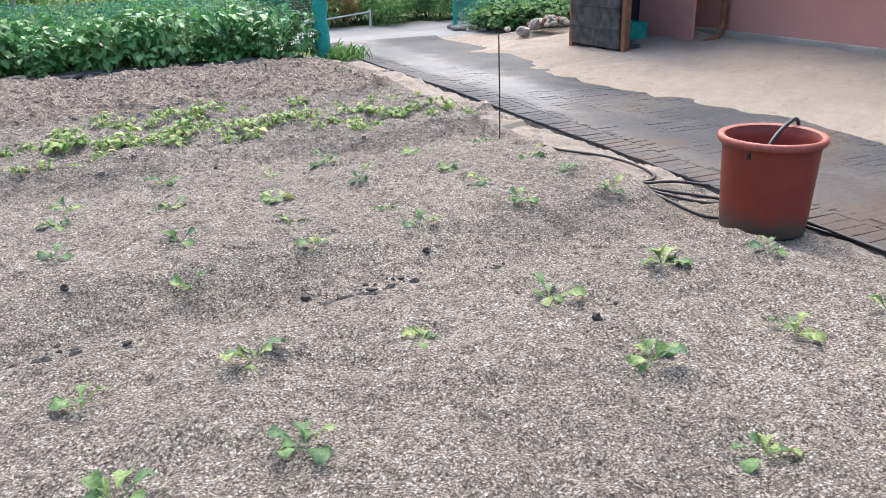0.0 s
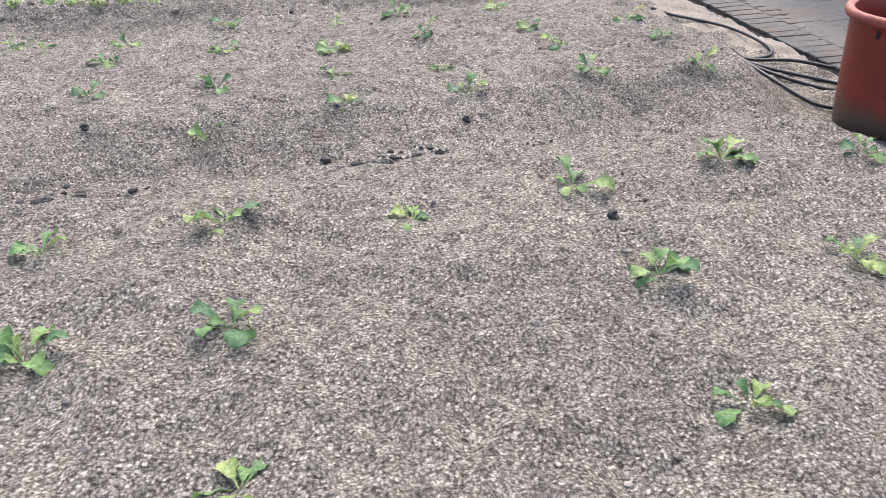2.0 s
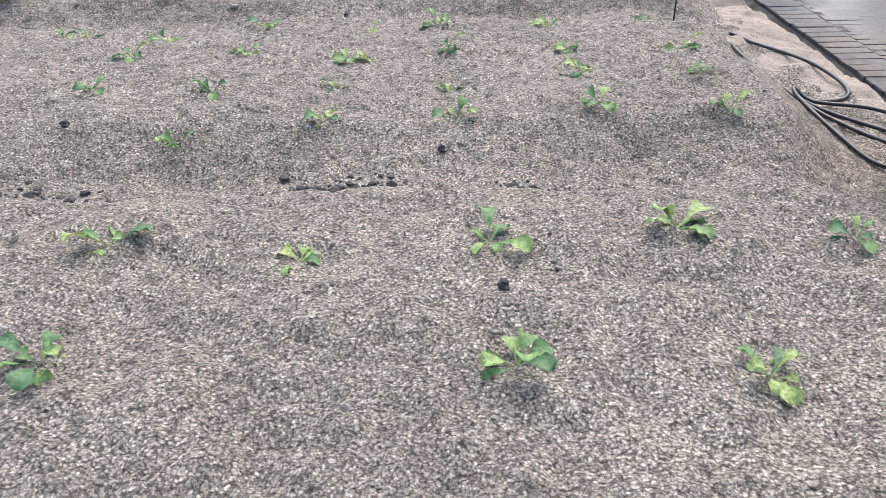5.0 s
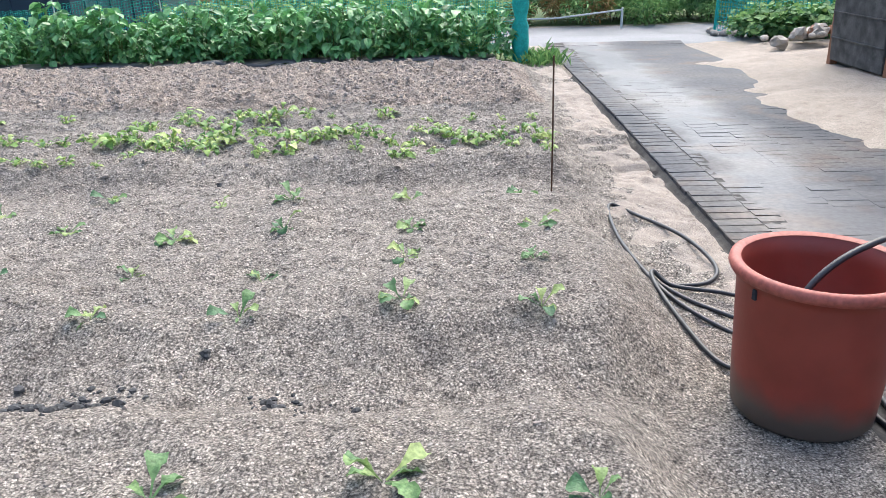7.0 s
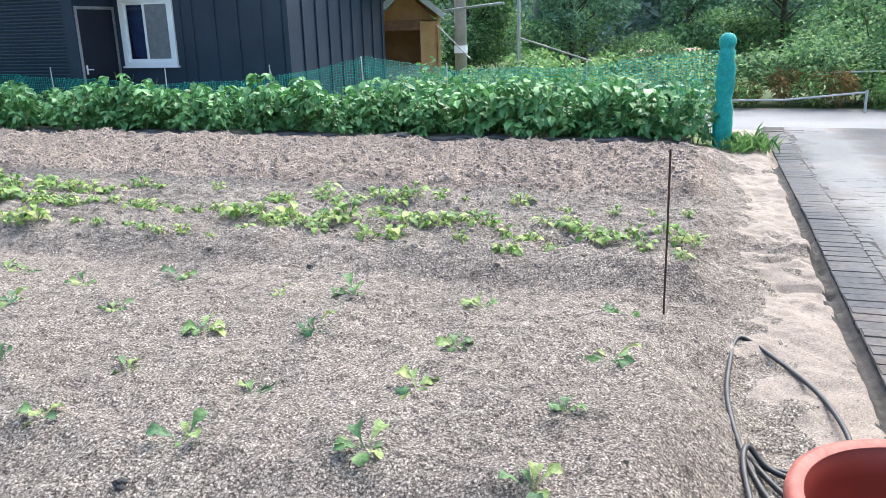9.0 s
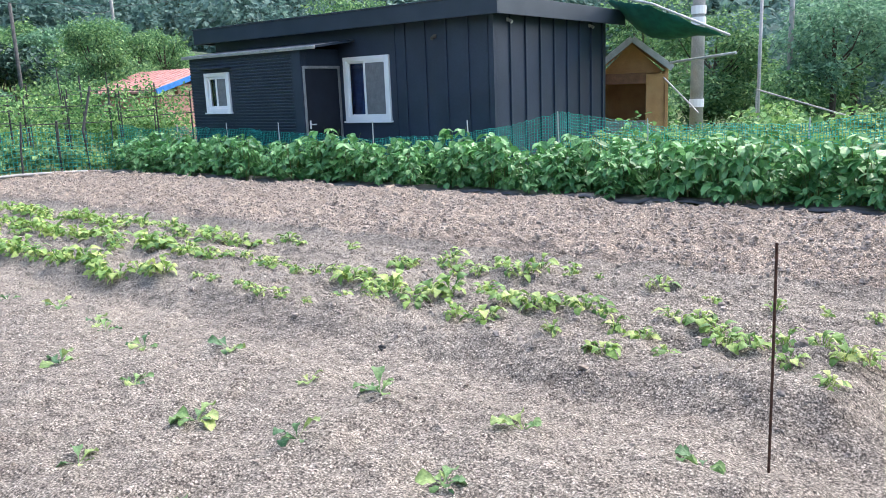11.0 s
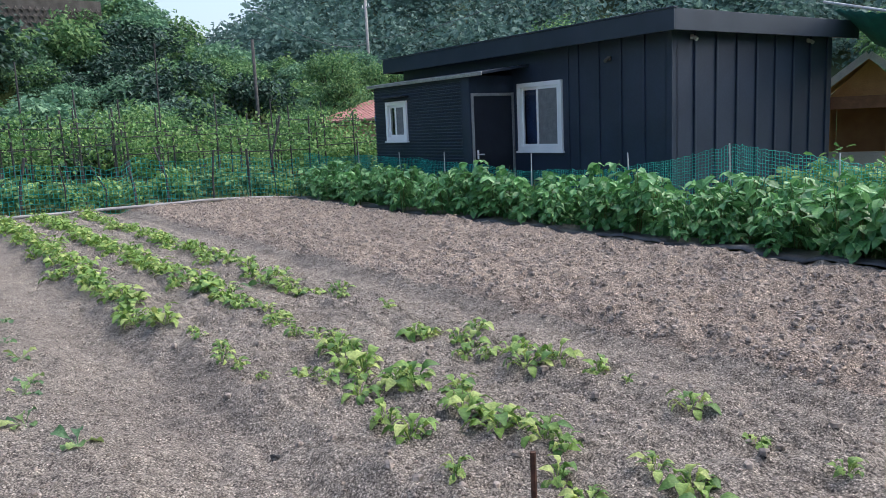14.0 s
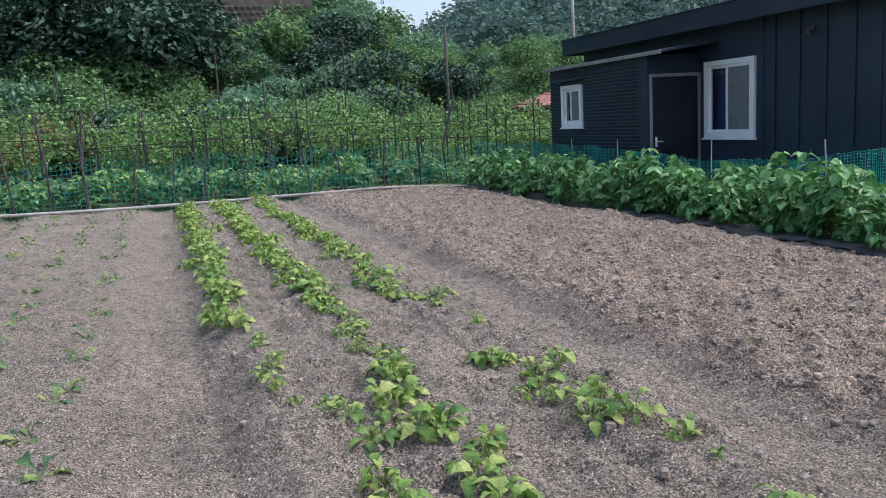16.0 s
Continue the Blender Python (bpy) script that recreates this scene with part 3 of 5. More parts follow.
# the rim's paler red holds sky sheen as colour
part("rim", bm, weathered("sky_sheen_rim", (0.28, 0.065, 0.046), (0.37, 0.105, 0.078), 9, 0.6, 0.0008), bucket, "rim with sky sheen in its paler red", smooth=True)
for a in (200, 20):
    m = Matrix.Rotation(radians(a), 4, "Z") @ Matrix.Translation((0.287, 0, 0.525))
    part("rope_hole", box(bmesh.new(), -0.006, -0.009, -0.02, 0.006, 0.009, 0.02, 0.004, m), M_DARKIN, bucket)
hose = thing("garden_hose", "black rubber garden hose coiled loosely beside the bucket", "hose")


def on_ground(pts, lift=0.014):
    return [(px, py, float(land(np.array([px]), np.array([py]))[0]) + lift + (p[0] if p else 0)) for px, py, *p in pts]


coil = on_ground([(4.10, 3.05), (4.02, 3.45), (3.95, 3.85), (3.72, 4.02), (3.50, 4.35), (3.40, 4.9), (3.42, 5.45), (3.47, 5.72), (3.60, 5.62), (3.78, 5.15),
                  (3.84, 4.75), (3.72, 4.52), (3.52, 4.55), (3.44, 4.62), (3.58, 4.36), (3.85, 4.1), (3.98, 3.9)])
part("loop", tube(bmesh.new(), spline(coil, 8), 0.0115, 8), M_HOSE, hose, smooth=True)
coil = on_ground([(3.98, 4.22, 0.02), (3.78, 4.36, 0.03), (3.55, 4.50, 0.02), (3.46, 4.56, 0.03), (3.44, 4.42), (3.48, 4.10), (3.56, 3.82), (3.70, 3.72)])
part("loop", tube(bmesh.new(), spline(coil, 8), 0.0115, 8), M_HOSE, hose, smooth=True)
part("loop", tube(bmesh.new(), spline([(3.64, 3.45, -0.22), (3.675, 3.49, -0.02), (3.74, 3.515, 0.11), (3.84, 3.545, 0.195), (3.96, 3.585, 0.242), (4.07, 3.62, 0.257), (4.135, 3.65, 0.18), (4.165, 3.69, 0.0), (4.16, 3.73, -0.22), (4.12, 3.65, -0.36), (4.07, 3.2, -0.37), (4.03, 2.6, -0.36), (3.92, 2.0, -0.345), (3.8, 1.4, -0.34)], 8), 0.0125, 8), M_HOSE, hose, smooth=True)
rod = thing("marker_rod", "thin rusty iron rod stuck upright in the soil", "rod", (3.09, 5.746, 0))
part("shaft", tube(bmesh.new(), [(0.004, 0, -0.35), (0, 0, 0.2), (-0.006, 0.003, 0.655)], 0.0055, 7), M_RUST, rod)

# ---- young cabbages ----
rng = np.random.RandomState(7)


def cabbage_leaf(length, width, lift, droop):
    """One wavy leaf on a pale stalk, rising from the middle and arching out."""
    rows, bm = [], bmesh.new()
    for i, (t, w) in enumerate(((0, .07), (.25, .10), (.42, .5), (.56, .9), (.72, 1.0), (.88, .78), (1.0, .25))):
        rise = lift * math.sin(t * 1.75) * length - droop * t * t * length
        x = length * t * (1 - 0.12 * t)
        wav = 0.11 * length * math.sin(i * 2.6)
        half = w * width / 2
        rows.append([bm.verts.new((x, half * s, rise + (0.30 * half if abs(s) == 1 else 0) + (wav * 0.5 * s if abs(s) == 1 else 0))) for s in (-1, -0.5, 0, 0.5, 1)])
    for a, b in zip(rows, rows[1:]):
        for k in range(4):
            bm.faces.new((a[k], b[k], b[k + 1], a[k + 1]))
    for f in bm.faces:
        f.smooth = True
    me = bpy.data.meshes.new("leaf")
    bm.to_mesh(me)
    bm.free()
    me.materials.append(M_NAPA)
    return me


LEAVES = [cabbage_leaf(*a) for a in ((.13, .068, .85, .15), (.125, .072, .5, .25), (.105, .06, 1.0, .1), (.14, .066, .35, .25), (.09, .058, .9, .2), (.115, .076, .65, .35))]


def cabbage(x, y, size, seed):
    r = random.Random(seed)
    t = thing("cabbage_seedling", "small pale-green cabbage seedling in bare gritty soil", "seedling", (x, y, float(land(np.array([x]), np.array([y]))[0]) - 0.006), "cabbage seedlings in rows")
    n = r.choice((6, 7, 7, 8, 9))
    start = r.random() * 360
    for i in range(n):
        s = size * r.uniform(0.6, 1.15)
        m = Matrix.Rotation(radians(start + i * 360 / n + r.uniform(-28, 28)), 4, "Z") @ Matrix.Rotation(radians(r.uniform(-6, 36)), 4, "Y") @ Matrix.Rotation(radians(r.uniform(-25, 25)), 4, "X") @ Matrix.Scale(s, 4)
        shared("leaf", r.choice(LEAVES), t, m)


NAPA = [(-0.7, 5.33), (-0.25, 4.81), (0.39, 5.42), (0.38, 4.85), (-0.2, 5.28), (1.08, 5.34), (0.99, 4.76), (1.5, 5.38), (1.56, 4.82), (2.21, 5.45), (2.23, 4.88), (2.9, 5.58),
        (2.91, 4.95), (-0.26, 4.23), (0.36, 4.18), (0.96, 4.25), (1.56, 4.26), (2.23, 4.37), (2.83, 4.29), (0.33, 3.65), (0.97, 3.78), (1.57, 3.81), (2.24, 3.85), (2.81, 3.79),
        (0.43, 2.58), (1.05, 2.5), (1.65, 2.58), (2.26, 2.62), (2.82, 2.56), (1.68, 1.95), (2.31, 1.91), (2.71, 1.84), (-0.14, 2.56), (0.46, 1.98), (-0.06, 1.97), (1.66, 1.41), (0.48, 1.41)]
for i, (x, y) in enumerate(NAPA):
    cabbage(x, y, 0.9 * (0.9 + 0.2 * ((i * 7) % 5) / 4), i)
for j, y in enumerate((3.75, 4.25, 4.85, 5.4)):
    for i in range(19):
        if rng.rand() < 0.9:
            cabbage(-0.9 - i * 0.62 + rng.normal(0, .05), y + rng.normal(0, .05), rng.uniform(0.7, .95), 100 + j * 40 + i)
for j, y in enumerate((1.4, 2.0, 2.56)):
    for i in range(6):
        cabbage(-0.75 - i * 0.6 + rng.normal(0, .05), y + rng.normal(0, .05), rng.uniform(.9, 1.1), 400 + j * 40 + i)

# ---- radish rows ----


def radish(seed):
    r = np.random.RandomState(seed)
    t = thing("radish_plant", "young radish plant of broad bright-green leaves on a ridge", "radish plant", group="radish rows")
    n = r.randint(17, 24)
    for i in range(n):
        me = RADISH_LEAVES[r.randint(len(RADISH_LEAVES))]
        m = Matrix.Rotation(i * 2.4 + r.normal(0, .35), 4, "Z") @ Matrix.Translation((r.uniform(0, .03), 0, 0)) @ Matrix.Rotation(-r.uniform(-0.25, 0.55) * (1.5 if i > n - 4 else 1), 4, "Y") @ Matrix.Rotation(r.normal(0, .4), 4, "X") @ Matrix.Scale(r.uniform(.5, 1.08), 4)
        shared("leaf", me, t, m)
    return t


def radish_leaf(length, width, lift):
    """A lobed leaf: small side lobes on the stalk, one broad wavy blade, its edges drooping."""
    rows, bm = [], bmesh.new()
    for i, (t, w) in enumerate(((0, .05), (.26, .08), (.34, .3), (.40, .16), (.48, .62), (.58, .95), (.70, 1.0), (.82, .85), (.93, .5), (1, .1))):
        z, x, half = length * (lift * math.sin(t * 1.9) - 0.42 * t * t * t), length * t * 0.92, w * width / 2
        rows.append([bm.verts.new((x + (0.02 * length * (i % 2) if abs(s) == 1 else 0), half * s, z + 0.22 * half * abs(s) ** 2 - 0.035 * length * (i % 2) * (abs(s) == 1))) for s in (-1, -.5, 0, .5, 1)])
    for a, b in zip(rows, rows[1:]):
        for k in range(4):
            bm.faces.new((a[k], b[k], b[k + 1], a[k + 1])).smooth = True
    me = bpy.data.meshes.new("leaf")
    bm.to_mesh(me)
    bm.free()
    me.materials.append(M_RADISHP)
    return me


M_RADISHP = leafy("radish_leaf_blade", (0.075, 0.18, 0.04), (0.23, 0.38, 0.085), (0.45, 0.53, 0.18), per_object=True, rough=0.5, crinkle=0.5)
RADISH_LEAVES = [radish_leaf(*a) for a in ((.16, .054, .75), (.14, .058, .55), (.12, .048, .9), (.175, .06, .5), (.11, .052, .6), (.15, .064, .4))]
protos = [radish(s) for s in range(5)]


def radish_far(src):
    """The same plant with its leaves in one mesh, for the far end of the rows."""
    t = thing("radish_plant", "young radish plant of broad bright-green leaves on a ridge", "radish plant", group="radish rows")
    bm = bmesh.new()
    for c in src.children:
        n0 = len(bm.verts)
        bm.from_mesh(c.data)
        bm.verts.ensure_lookup_table()
        bmesh.ops.transform(bm, matrix=c.matrix_basis, verts=bm.verts[n0:])
    part("foliage", bm, M_RADISH, t)
    return t


far_protos = [radish_far(p) for p in protos]
# stretches of the rows: y, from x, to x, spacing, size
STRETCHES = ((6.37, -12.1, -1.65, .135, .92), (6.48, -1.45, -.15, .2, .45), (6.69, .0, .62, .28, .62), (6.66, .97, 1.25, .24, .76), (6.44, 1.68, 2.1, .38, .7),
             (6.68, 2.33, 2.34, .3, .6), (6.46, 2.83, 3.2, .35, .5), (7.0, -12.1, -2.0, .13, .95), (7.08, -1.9, -.5, .15, .66), (7.04, -.32, 1.45, .13, .85),
             (6.97, 1.5, 1.85, .15, .66), (6.80, 1.95, 2.15, .16, .68), (7.10, 2.15, 2.5, .15, .64), (6.95, 2.55, 3.22, .12, .7), (7.72, -12.1, -1.9, .145, .84), (7.82, -1.75, -1.0, .6, .5),
             (7.75, -.28, 1.12, .13, .82), (7.8, 1.38, 1.4, .3, .45), (7.73, 1.85, 2.25, .34, .66), (7.74, 2.42, 3.15, .24, .5))
for y, x0, x1, gap, size in STRETCHES:
    x = x1
    while x > x0 - .005:
        if not (gap < .15 and rng.rand() < .05):
            px, py = x + rng.normal(0, .025), y + rng.normal(0, .085 if gap < .15 else .05)
            sc = size * rng.uniform(0.8, 1.3)
            z = float(land(np.array([px]), np.array([py]))[0]) - 0.005
            m = pose(px, py, z, 0, 0, rng.uniform(0, 360))
            o = copy_thing((protos if x > -4.2 else far_protos)[rng.randint(5)], m)
            o.scale = (sc, sc, sc)
        x -= gap * rng.uniform(.8, 1.2)
for p in protos + far_protos:
    for c in list(p.children):
        bpy.data.objects.remove(c)
    bpy.data.objects.remove(p)

# ---- bean hedge ----


def bean(seed, h):
    r = np.random.RandomState(seed)
    sticks = []
    pts, hd, tl, sz = [], [], [], []
    for s in range(4):
        a = r.uniform(0, 6.28)
        lean = r.uniform(0.05, 0.26)
        top = Vector((math.cos(a) * lean, math.sin(a) * lean, h * r.uniform(.75, 1.0)))
        path = [Vector((0.03 * math.cos(a), 0.03 * math.sin(a), -0.04)), top * 0.5 + Vector((0, 0, .04)), top]
        sticks.append(tube(bmesh.new(), path, 0.006, 5, 0.003))
        for k in range(11):
            f = 0.2 + 0.8 * (k + r.rand() * .8) / 11
            p = path[0].lerp(path[2], f)
            b = r.uniform(0, 6.28)
            arm = r.uniform(.05, .17)
            q = np.array(p) + np.array((math.cos(b) * arm, math.sin(b) * arm, 0.03))
            for d, z in ((-0.9, 0), (0, .01), (0.9, 0)):
                pts.append(q)
                hd.append(b + d + r.normal(0, .2))
                tl.append(r.normal(-0.42, .38))
                sz.append(r.uniform(.09, .17))
    v, f = leaves(r, np.array(pts), hd, tl, sz, 0.72)
    t = thing("bean_plant", "waist-high bean plant with dense dark-green leaves", "bean plant", group="row of bean plants")
    for bm in sticks:
        part("stem", bm, M_STEM, t)
    shared("foliage", mesh_from("foliage", v, f, M_BEAN), t)
    return t


beans = [bean(20 + i, 0.78) for i in range(6)]
for row, y in enumerate((12.45, 12.85, 13.2)):
    x = 2.95
    while x > -12.4:
        s = rng.uniform(0.76, 1.22)
        px, py = x + rng.normal(0, .07), y + rng.normal(0, .09)
        o = copy_thing(beans[rng.randint(6)], pose(px, py, height(px, py), 0, 0, rng.uniform(0, 360)))
        o.scale = (s, s, s * rng.uniform(.92, 1.06))
        x -= rng.uniform(0.34, 0.42)
for p in beans:
    for c in list(p.children):
        bpy.data.objects.remove(c)
    bpy.data.objects.remove(p)

# ---- fences and nets ----


def net(name, pts, z0, z1, parent, cell=0.09, thick=0.004, mat=None, sag=0.05, seed=0):
    """Open netting along a line on the ground: thin cords both ways, slack at the top."""
    r = np.random.RandomState(seed)
    line = [Vector(p) for p in pts]
    verts, faces = [], []

    def cord(a, b):
        d = (b - a).normalized()
        s = d.orthogonal().normalized() * thick
        u = d.cross(s)
        k = len(verts)
        for q in (a, b):
            verts.extend((q + s, q - 0.5 * s + 0.87 * u, q - 0.5 * s - 0.87 * u))
        faces.extend(((k, k + 1, k + 4, k + 3), (k + 1, k + 2, k + 5, k + 4), (k + 2, k, k + 3, k + 5)))
    stations = []
    for a, b in zip(line, line[1:]):
        n = max(int((b - a).length / cell), 1)
        stations += [a.lerp(b, i / n) for i in range(n)]
    stations.append(line[-1])
    rows = max(int(((1.1 if callable(z1) else z1) - z0) / cell), 2)
    grid = []
    for i, p in enumerate(stations):
        top = (z1(p) if callable(z1) else z1) - sag * abs(math.sin(i * cell * 1.6)) + r.normal(0, .008)
        g = height(p.x, p.y)
        off = 0.03 * math.sin(i * 0.21)
        grid.append([Vector((p.x + off, p.y + off, g + z0 + (top - z0) * k / rows + r.normal(0, .004))) for k in range(rows + 1)])
    for i, col in enumerate(grid):
        for k in range(rows):
            cord(col[k], col[k + 1])
        if i:
            for k in range(rows + 1):
                cord(grid[i - 1][k], col[k])
    return shared(name, mesh_from(name, verts, faces, mat or M_NET), parent)


def stake(parent, x, y, h, r=0.018, lean=0.05, mat=None, rr=None):
    q = rr or random
    g = height(x, y)
    return part("stake", tube(bmesh.new(), [(x, y, g - 0.2), (x + q.uniform(-lean, lean) * .5, y + q.uniform(-lean, lean) * .5, g + h * .5), (x + q.uniform(-lean, lean), y + q.uniform(-lean, lean), g + h)], r, 6, r * .8), mat or M_OLDWOOD, parent)


FX = lambda y: -12.35 - 0.03 * (y - 7)
fence = thing("net_fence", "garden fence of dark wooden stakes with teal netting", "fence")
net("netting", [(FX(y), y, 0) for y in (-5, 0, 4, 8, 12.5)], 0.05, 1.0, fence, 0.09, 0.0045, sag=0.12, seed=1)
y = -5.0
while y < 12.4:
    stake(fence, FX(y), y, random.choice((0.95, 1.1, 1.2, 1.6, 1.85)), random.uniform(.02, .034), 0.2)
    y += random.uniform(0.55, 0.95)
rail = thing("ground_pipe", "pale grey pipe lying along the fence foot", "pipe")
part("pipe", tube(bmesh.new(), [(FX(y) + 0.12, y, float(np.mean(land(np.full(9, FX(y) + .12), y + np.linspace(-1.2, 1.2, 9), False))) + 0.06) for y in np.linspace(-5, 12.35, 18)], 0.03, 8), M_POLE, rail, smooth=True)
back_net = thing("net_fence", "low teal net fence on thin stakes behind the beans", "fence")
back_top = lambda p: float(np.interp(p.x, [-12.4, -11.2, -9.5, -8, -5.8, -4.0, -2.9, -2.05, -1.2, -.4, 1.6, 3.4], [1.06, 1.08, 1.03, .96, .84, .92, 1.06, 1.27, 1.14, 1.06, 1.08, 1.24]))
net("netting", [(-12.4, 12.6, 0), (-12.3, 13.55, 0), (-8, 13.62, 0), (-3.7, 13.66, 0), (0, 13.62, 0), (3.42, 12.62, 0)], 0.1, back_top, back_net, 0.04, 0.004, sag=0.03, seed=2)
for x, y in ((-11.6, 13.56), (-9.9, 13.6), (-8.3, 13.6), (-5.8, 13.6), (-3.72, 13.64), (-2.05, 13.66), (-0.6, 13.62), (1.6, 13.2)):
    stake(back_net, x, y, 1.26 if x == -2.05 else 1.14, 0.012, 0.02, M_PVCG)
gate_post = thing("gate_post", "fence post wrapped in a roll of teal netting", "post", (3.46, 12.40, height(3.46, 12.4)))
part("post", tube(bmesh.new(), [(0, 0, -0.2), (0, 0, 1.36)], 0.04, 8), M_OLDWOOD, gate_post)
bm = bmesh.new()
rr = random.Random(5)
prof = [(0.105 + rr.uniform(-.02, .02), z) for z in np.linspace(0.0, 1.2, 13)]
rings = lathe(bm, [(0.10, -.02)] + prof + [(0.08, 1.22), (0.10, 1.28), (0.105, 1.34), (0.07, 1.40), (0.02, 1.42)], 18)
for v in bm.verts:
    f = 1 + 0.10 * noise.noise(v.co * 7) + 0.06 * noise.noise(v.co * 19)
    v.co.x *= f
    v.co.y *= f
part("net_roll", bm, M_NET, gate_post, smooth=True)
weed = thing("weed_clump", "dry yellow-green grass clump at the post foot", "weeds", (3.75, 12.35, height(3.75, 12.35)))
r = np.random.RandomState(3)
n = 260
a = r.uniform(0, 6.28, n)
v, f = leaves(r, np.stack((r.normal(0, .14, n), r.normal(0, .2, n), np.zeros(n)), -1), a, r.uniform(.5, 1.4, n), r.uniform(.12, .3, n), 0.1)
shared("foliage", mesh_from("foliage", v, f, M_GOURD), weed)


# ---- shrubs, vines and trees ----


def blob(r, n, radii, centre=(0, 0, 0), shell=0.55):
    """Places in an uneven ellipsoid, most of them near its skin."""
    d = r.normal(0, 1, (n, 3))
    d /= np.linalg.norm(d, axis=1)[:, None]
    lump = 1 + 0.22 * np.sin(d[:, 0] * 5 + centre[0]) * np.cos(d[:, 1] * 4 + centre[1]) + 0.15 * np.sin(d[:, 2] * 7)
    rad = (shell + (1 - shell) * r.rand(n) ** 0.6) * lump
    return d * rad[:, None] * np.array(radii) + np.array(centre), np.arctan2(d[:, 1], d[:, 0])


def shrub(seed, name, label, category, group, radii, count, leaf, mat, simple=False, width=0.8):
    r = np.random.RandomState(seed)
    t = thing(name, label, category, group=group)
    for i in range(2):
        a = r.uniform(0, 6.28)
        bm = tube(bmesh.new(), [(0, 0, -0.1), (math.cos(a) * radii[0] * .3, math.sin(a) * radii[1] * .3, radii[2] * .8), (math.cos(a) * radii[0] * .6, math.sin(a) * radii[1] * .6, radii[2] * 1.5)], 0.02 * radii[2] + 0.005, 5, 0.004)
        part("stem", bm, M_STEM if radii[2] < .6 else M_BARK, t)
    p, hd = [], []
    for k in range(6):
        c = (r.normal(0, .33) * radii[0], r.normal(0, .33) * radii[1], radii[2] * r.uniform(.75, 1.35))
        q, h = blob(r, count // 6, [v * r.uniform(.45, .7) for v in radii], c)
        p.append(q)
        hd.append(h)
    p, hd = np.concatenate(p), np.concatenate(hd)
    p[:, 2] = np.maximum(p[:, 2], 0.03)
    v, f = leaves(r, p, hd + r.normal(0, .7, len(p)), r.normal(-.25, .45, len(p)), r.uniform(.6, 1.2, len(p)) * leaf, width, simple)
    shared("foliage", mesh_from("foliage", v, f, mat), t)
    return t


def scatter(protos, spots, r, low=.8, high=1.2):
    for x, y in spots:
        s = r.uniform(low, high)
        o = copy_thing(protos[r.randint(len(protos))], pose(x, y, height(x, y) - 0.03, 0, 0, r.uniform(0, 360)))
        o.scale = (s, s, s * r.uniform(.85, 1.15))
    for p in protos:
        for c in list(p.children):
            bpy.data.objects.remove(c)
        bpy.data.objects.remove(p)


r = np.random.RandomState(11)
crops = [shrub(60 + i, "crop_plant", "leafy green vegetable plant behind the net fence", "vegetable", "crops behind the fence", (.36, .36, .36), 260, .13, M_GOURD if i % 2 else M_SHRUB) for i in range(4)]
scatter(crops, [(-13.1 - 0.75 * j + r.normal(0, .12), y + r.normal(0, .12)) for j in range(3) for y in np.arange(-4.5, 14.5, .62)], r, .7, 1.15)


def trellis(seed, x, y, length, top, mat):
    """Two posts and cross bars with climbing leaves draped over them."""
    q = np.random.RandomState(seed)
    g = height(x, y)
    t = thing("bean_trellis", "thin pole trellis overgrown with climbing vines", "trellis", (x, y, g), "vine trellises")
    rr = random.Random(seed)
    for yy in (0, length * .5, length):
        part("post", tube(bmesh.new(), [(0, yy, -0.3), (rr.uniform(-.05, .05), yy + rr.uniform(-.06, .06), top + rr.uniform(.0, .45))], 0.022, 6), M_OLDWOOD, t)
    for z in (top * .97, top * .7):
        part("cross_bar", tube(bmesh.new(), [(0.02, -.1, z), (0.02, length + .1, z + rr.uniform(-.05, .05))], 0.014, 6), M_OLDWOOD, t)
    n = int((270 if x > -15.5 else 320) * length)
    yy = q.uniform(-.15, length + .15, n)
    drape = np.abs(q.normal(0, .30, n)) * (1 + 0.5 * np.sin(yy * 3 + seed))
    z = top + 0.1 + 0.26 * np.sin(yy * 2.3 + seed) * np.sin(yy * 4.1 + 2 * seed) + q.normal(0, .1, n) - drape * (1.1 if x > -15.5 else 1.7)
    xx = q.normal(0, .18, n) * (0.6 + 0.8 * (drape < .35))
    v, f = leaves(q, np.stack((xx, yy, np.maximum(z, .15)), -1), q.uniform(0, 6.28, n), q.normal(-.5, .4, n), q.uniform(.055, .115, n), 0.85)
    shared("vines", mesh_from("vines", v, f, mat), t)


for j, (x, top) in enumerate(((-14.9, 1.72), (-16.6, 1.75), (-18.6, 1.85))):
    y = -7.0
    i = 0
    while y < 15.5:
        trellis(300 + 40 * j + i, x + r.normal(0, .15), y, 2.1, top + r.normal(0, .2), M_DRY if (i * 5 + j * 3) % 13 == 0 else (M_GOURD if (i + j) % 2 else M_VINE))
        y += 2.25 + r.uniform(0, .2)
        i += 1
for x, y, h in ((-18, 3.9, 3.2), (-18, 4.9, 2.7), (-17.5, 7.6, 3.3), (-18, 11.0, 3.9), (-17, 1.8, 2.9), (-18, 12.6, 2.7), (-17, 13.9, 2.6), (-16, 8.6, 2.7), (-17, 9.8, 2.4), (-19, 16.3, 2.6)):
    t = thing("tall_pole", "tall thin wooden pole standing among the vines", "pole", (x, y, height(x, y)), "garden poles")
    part("shaft", tube(bmesh.new(), [(0, 0, -.3), (r.normal(0, .06), r.normal(0, .06), h)], 0.025, 6, 0.02), M_OLDWOOD, t)

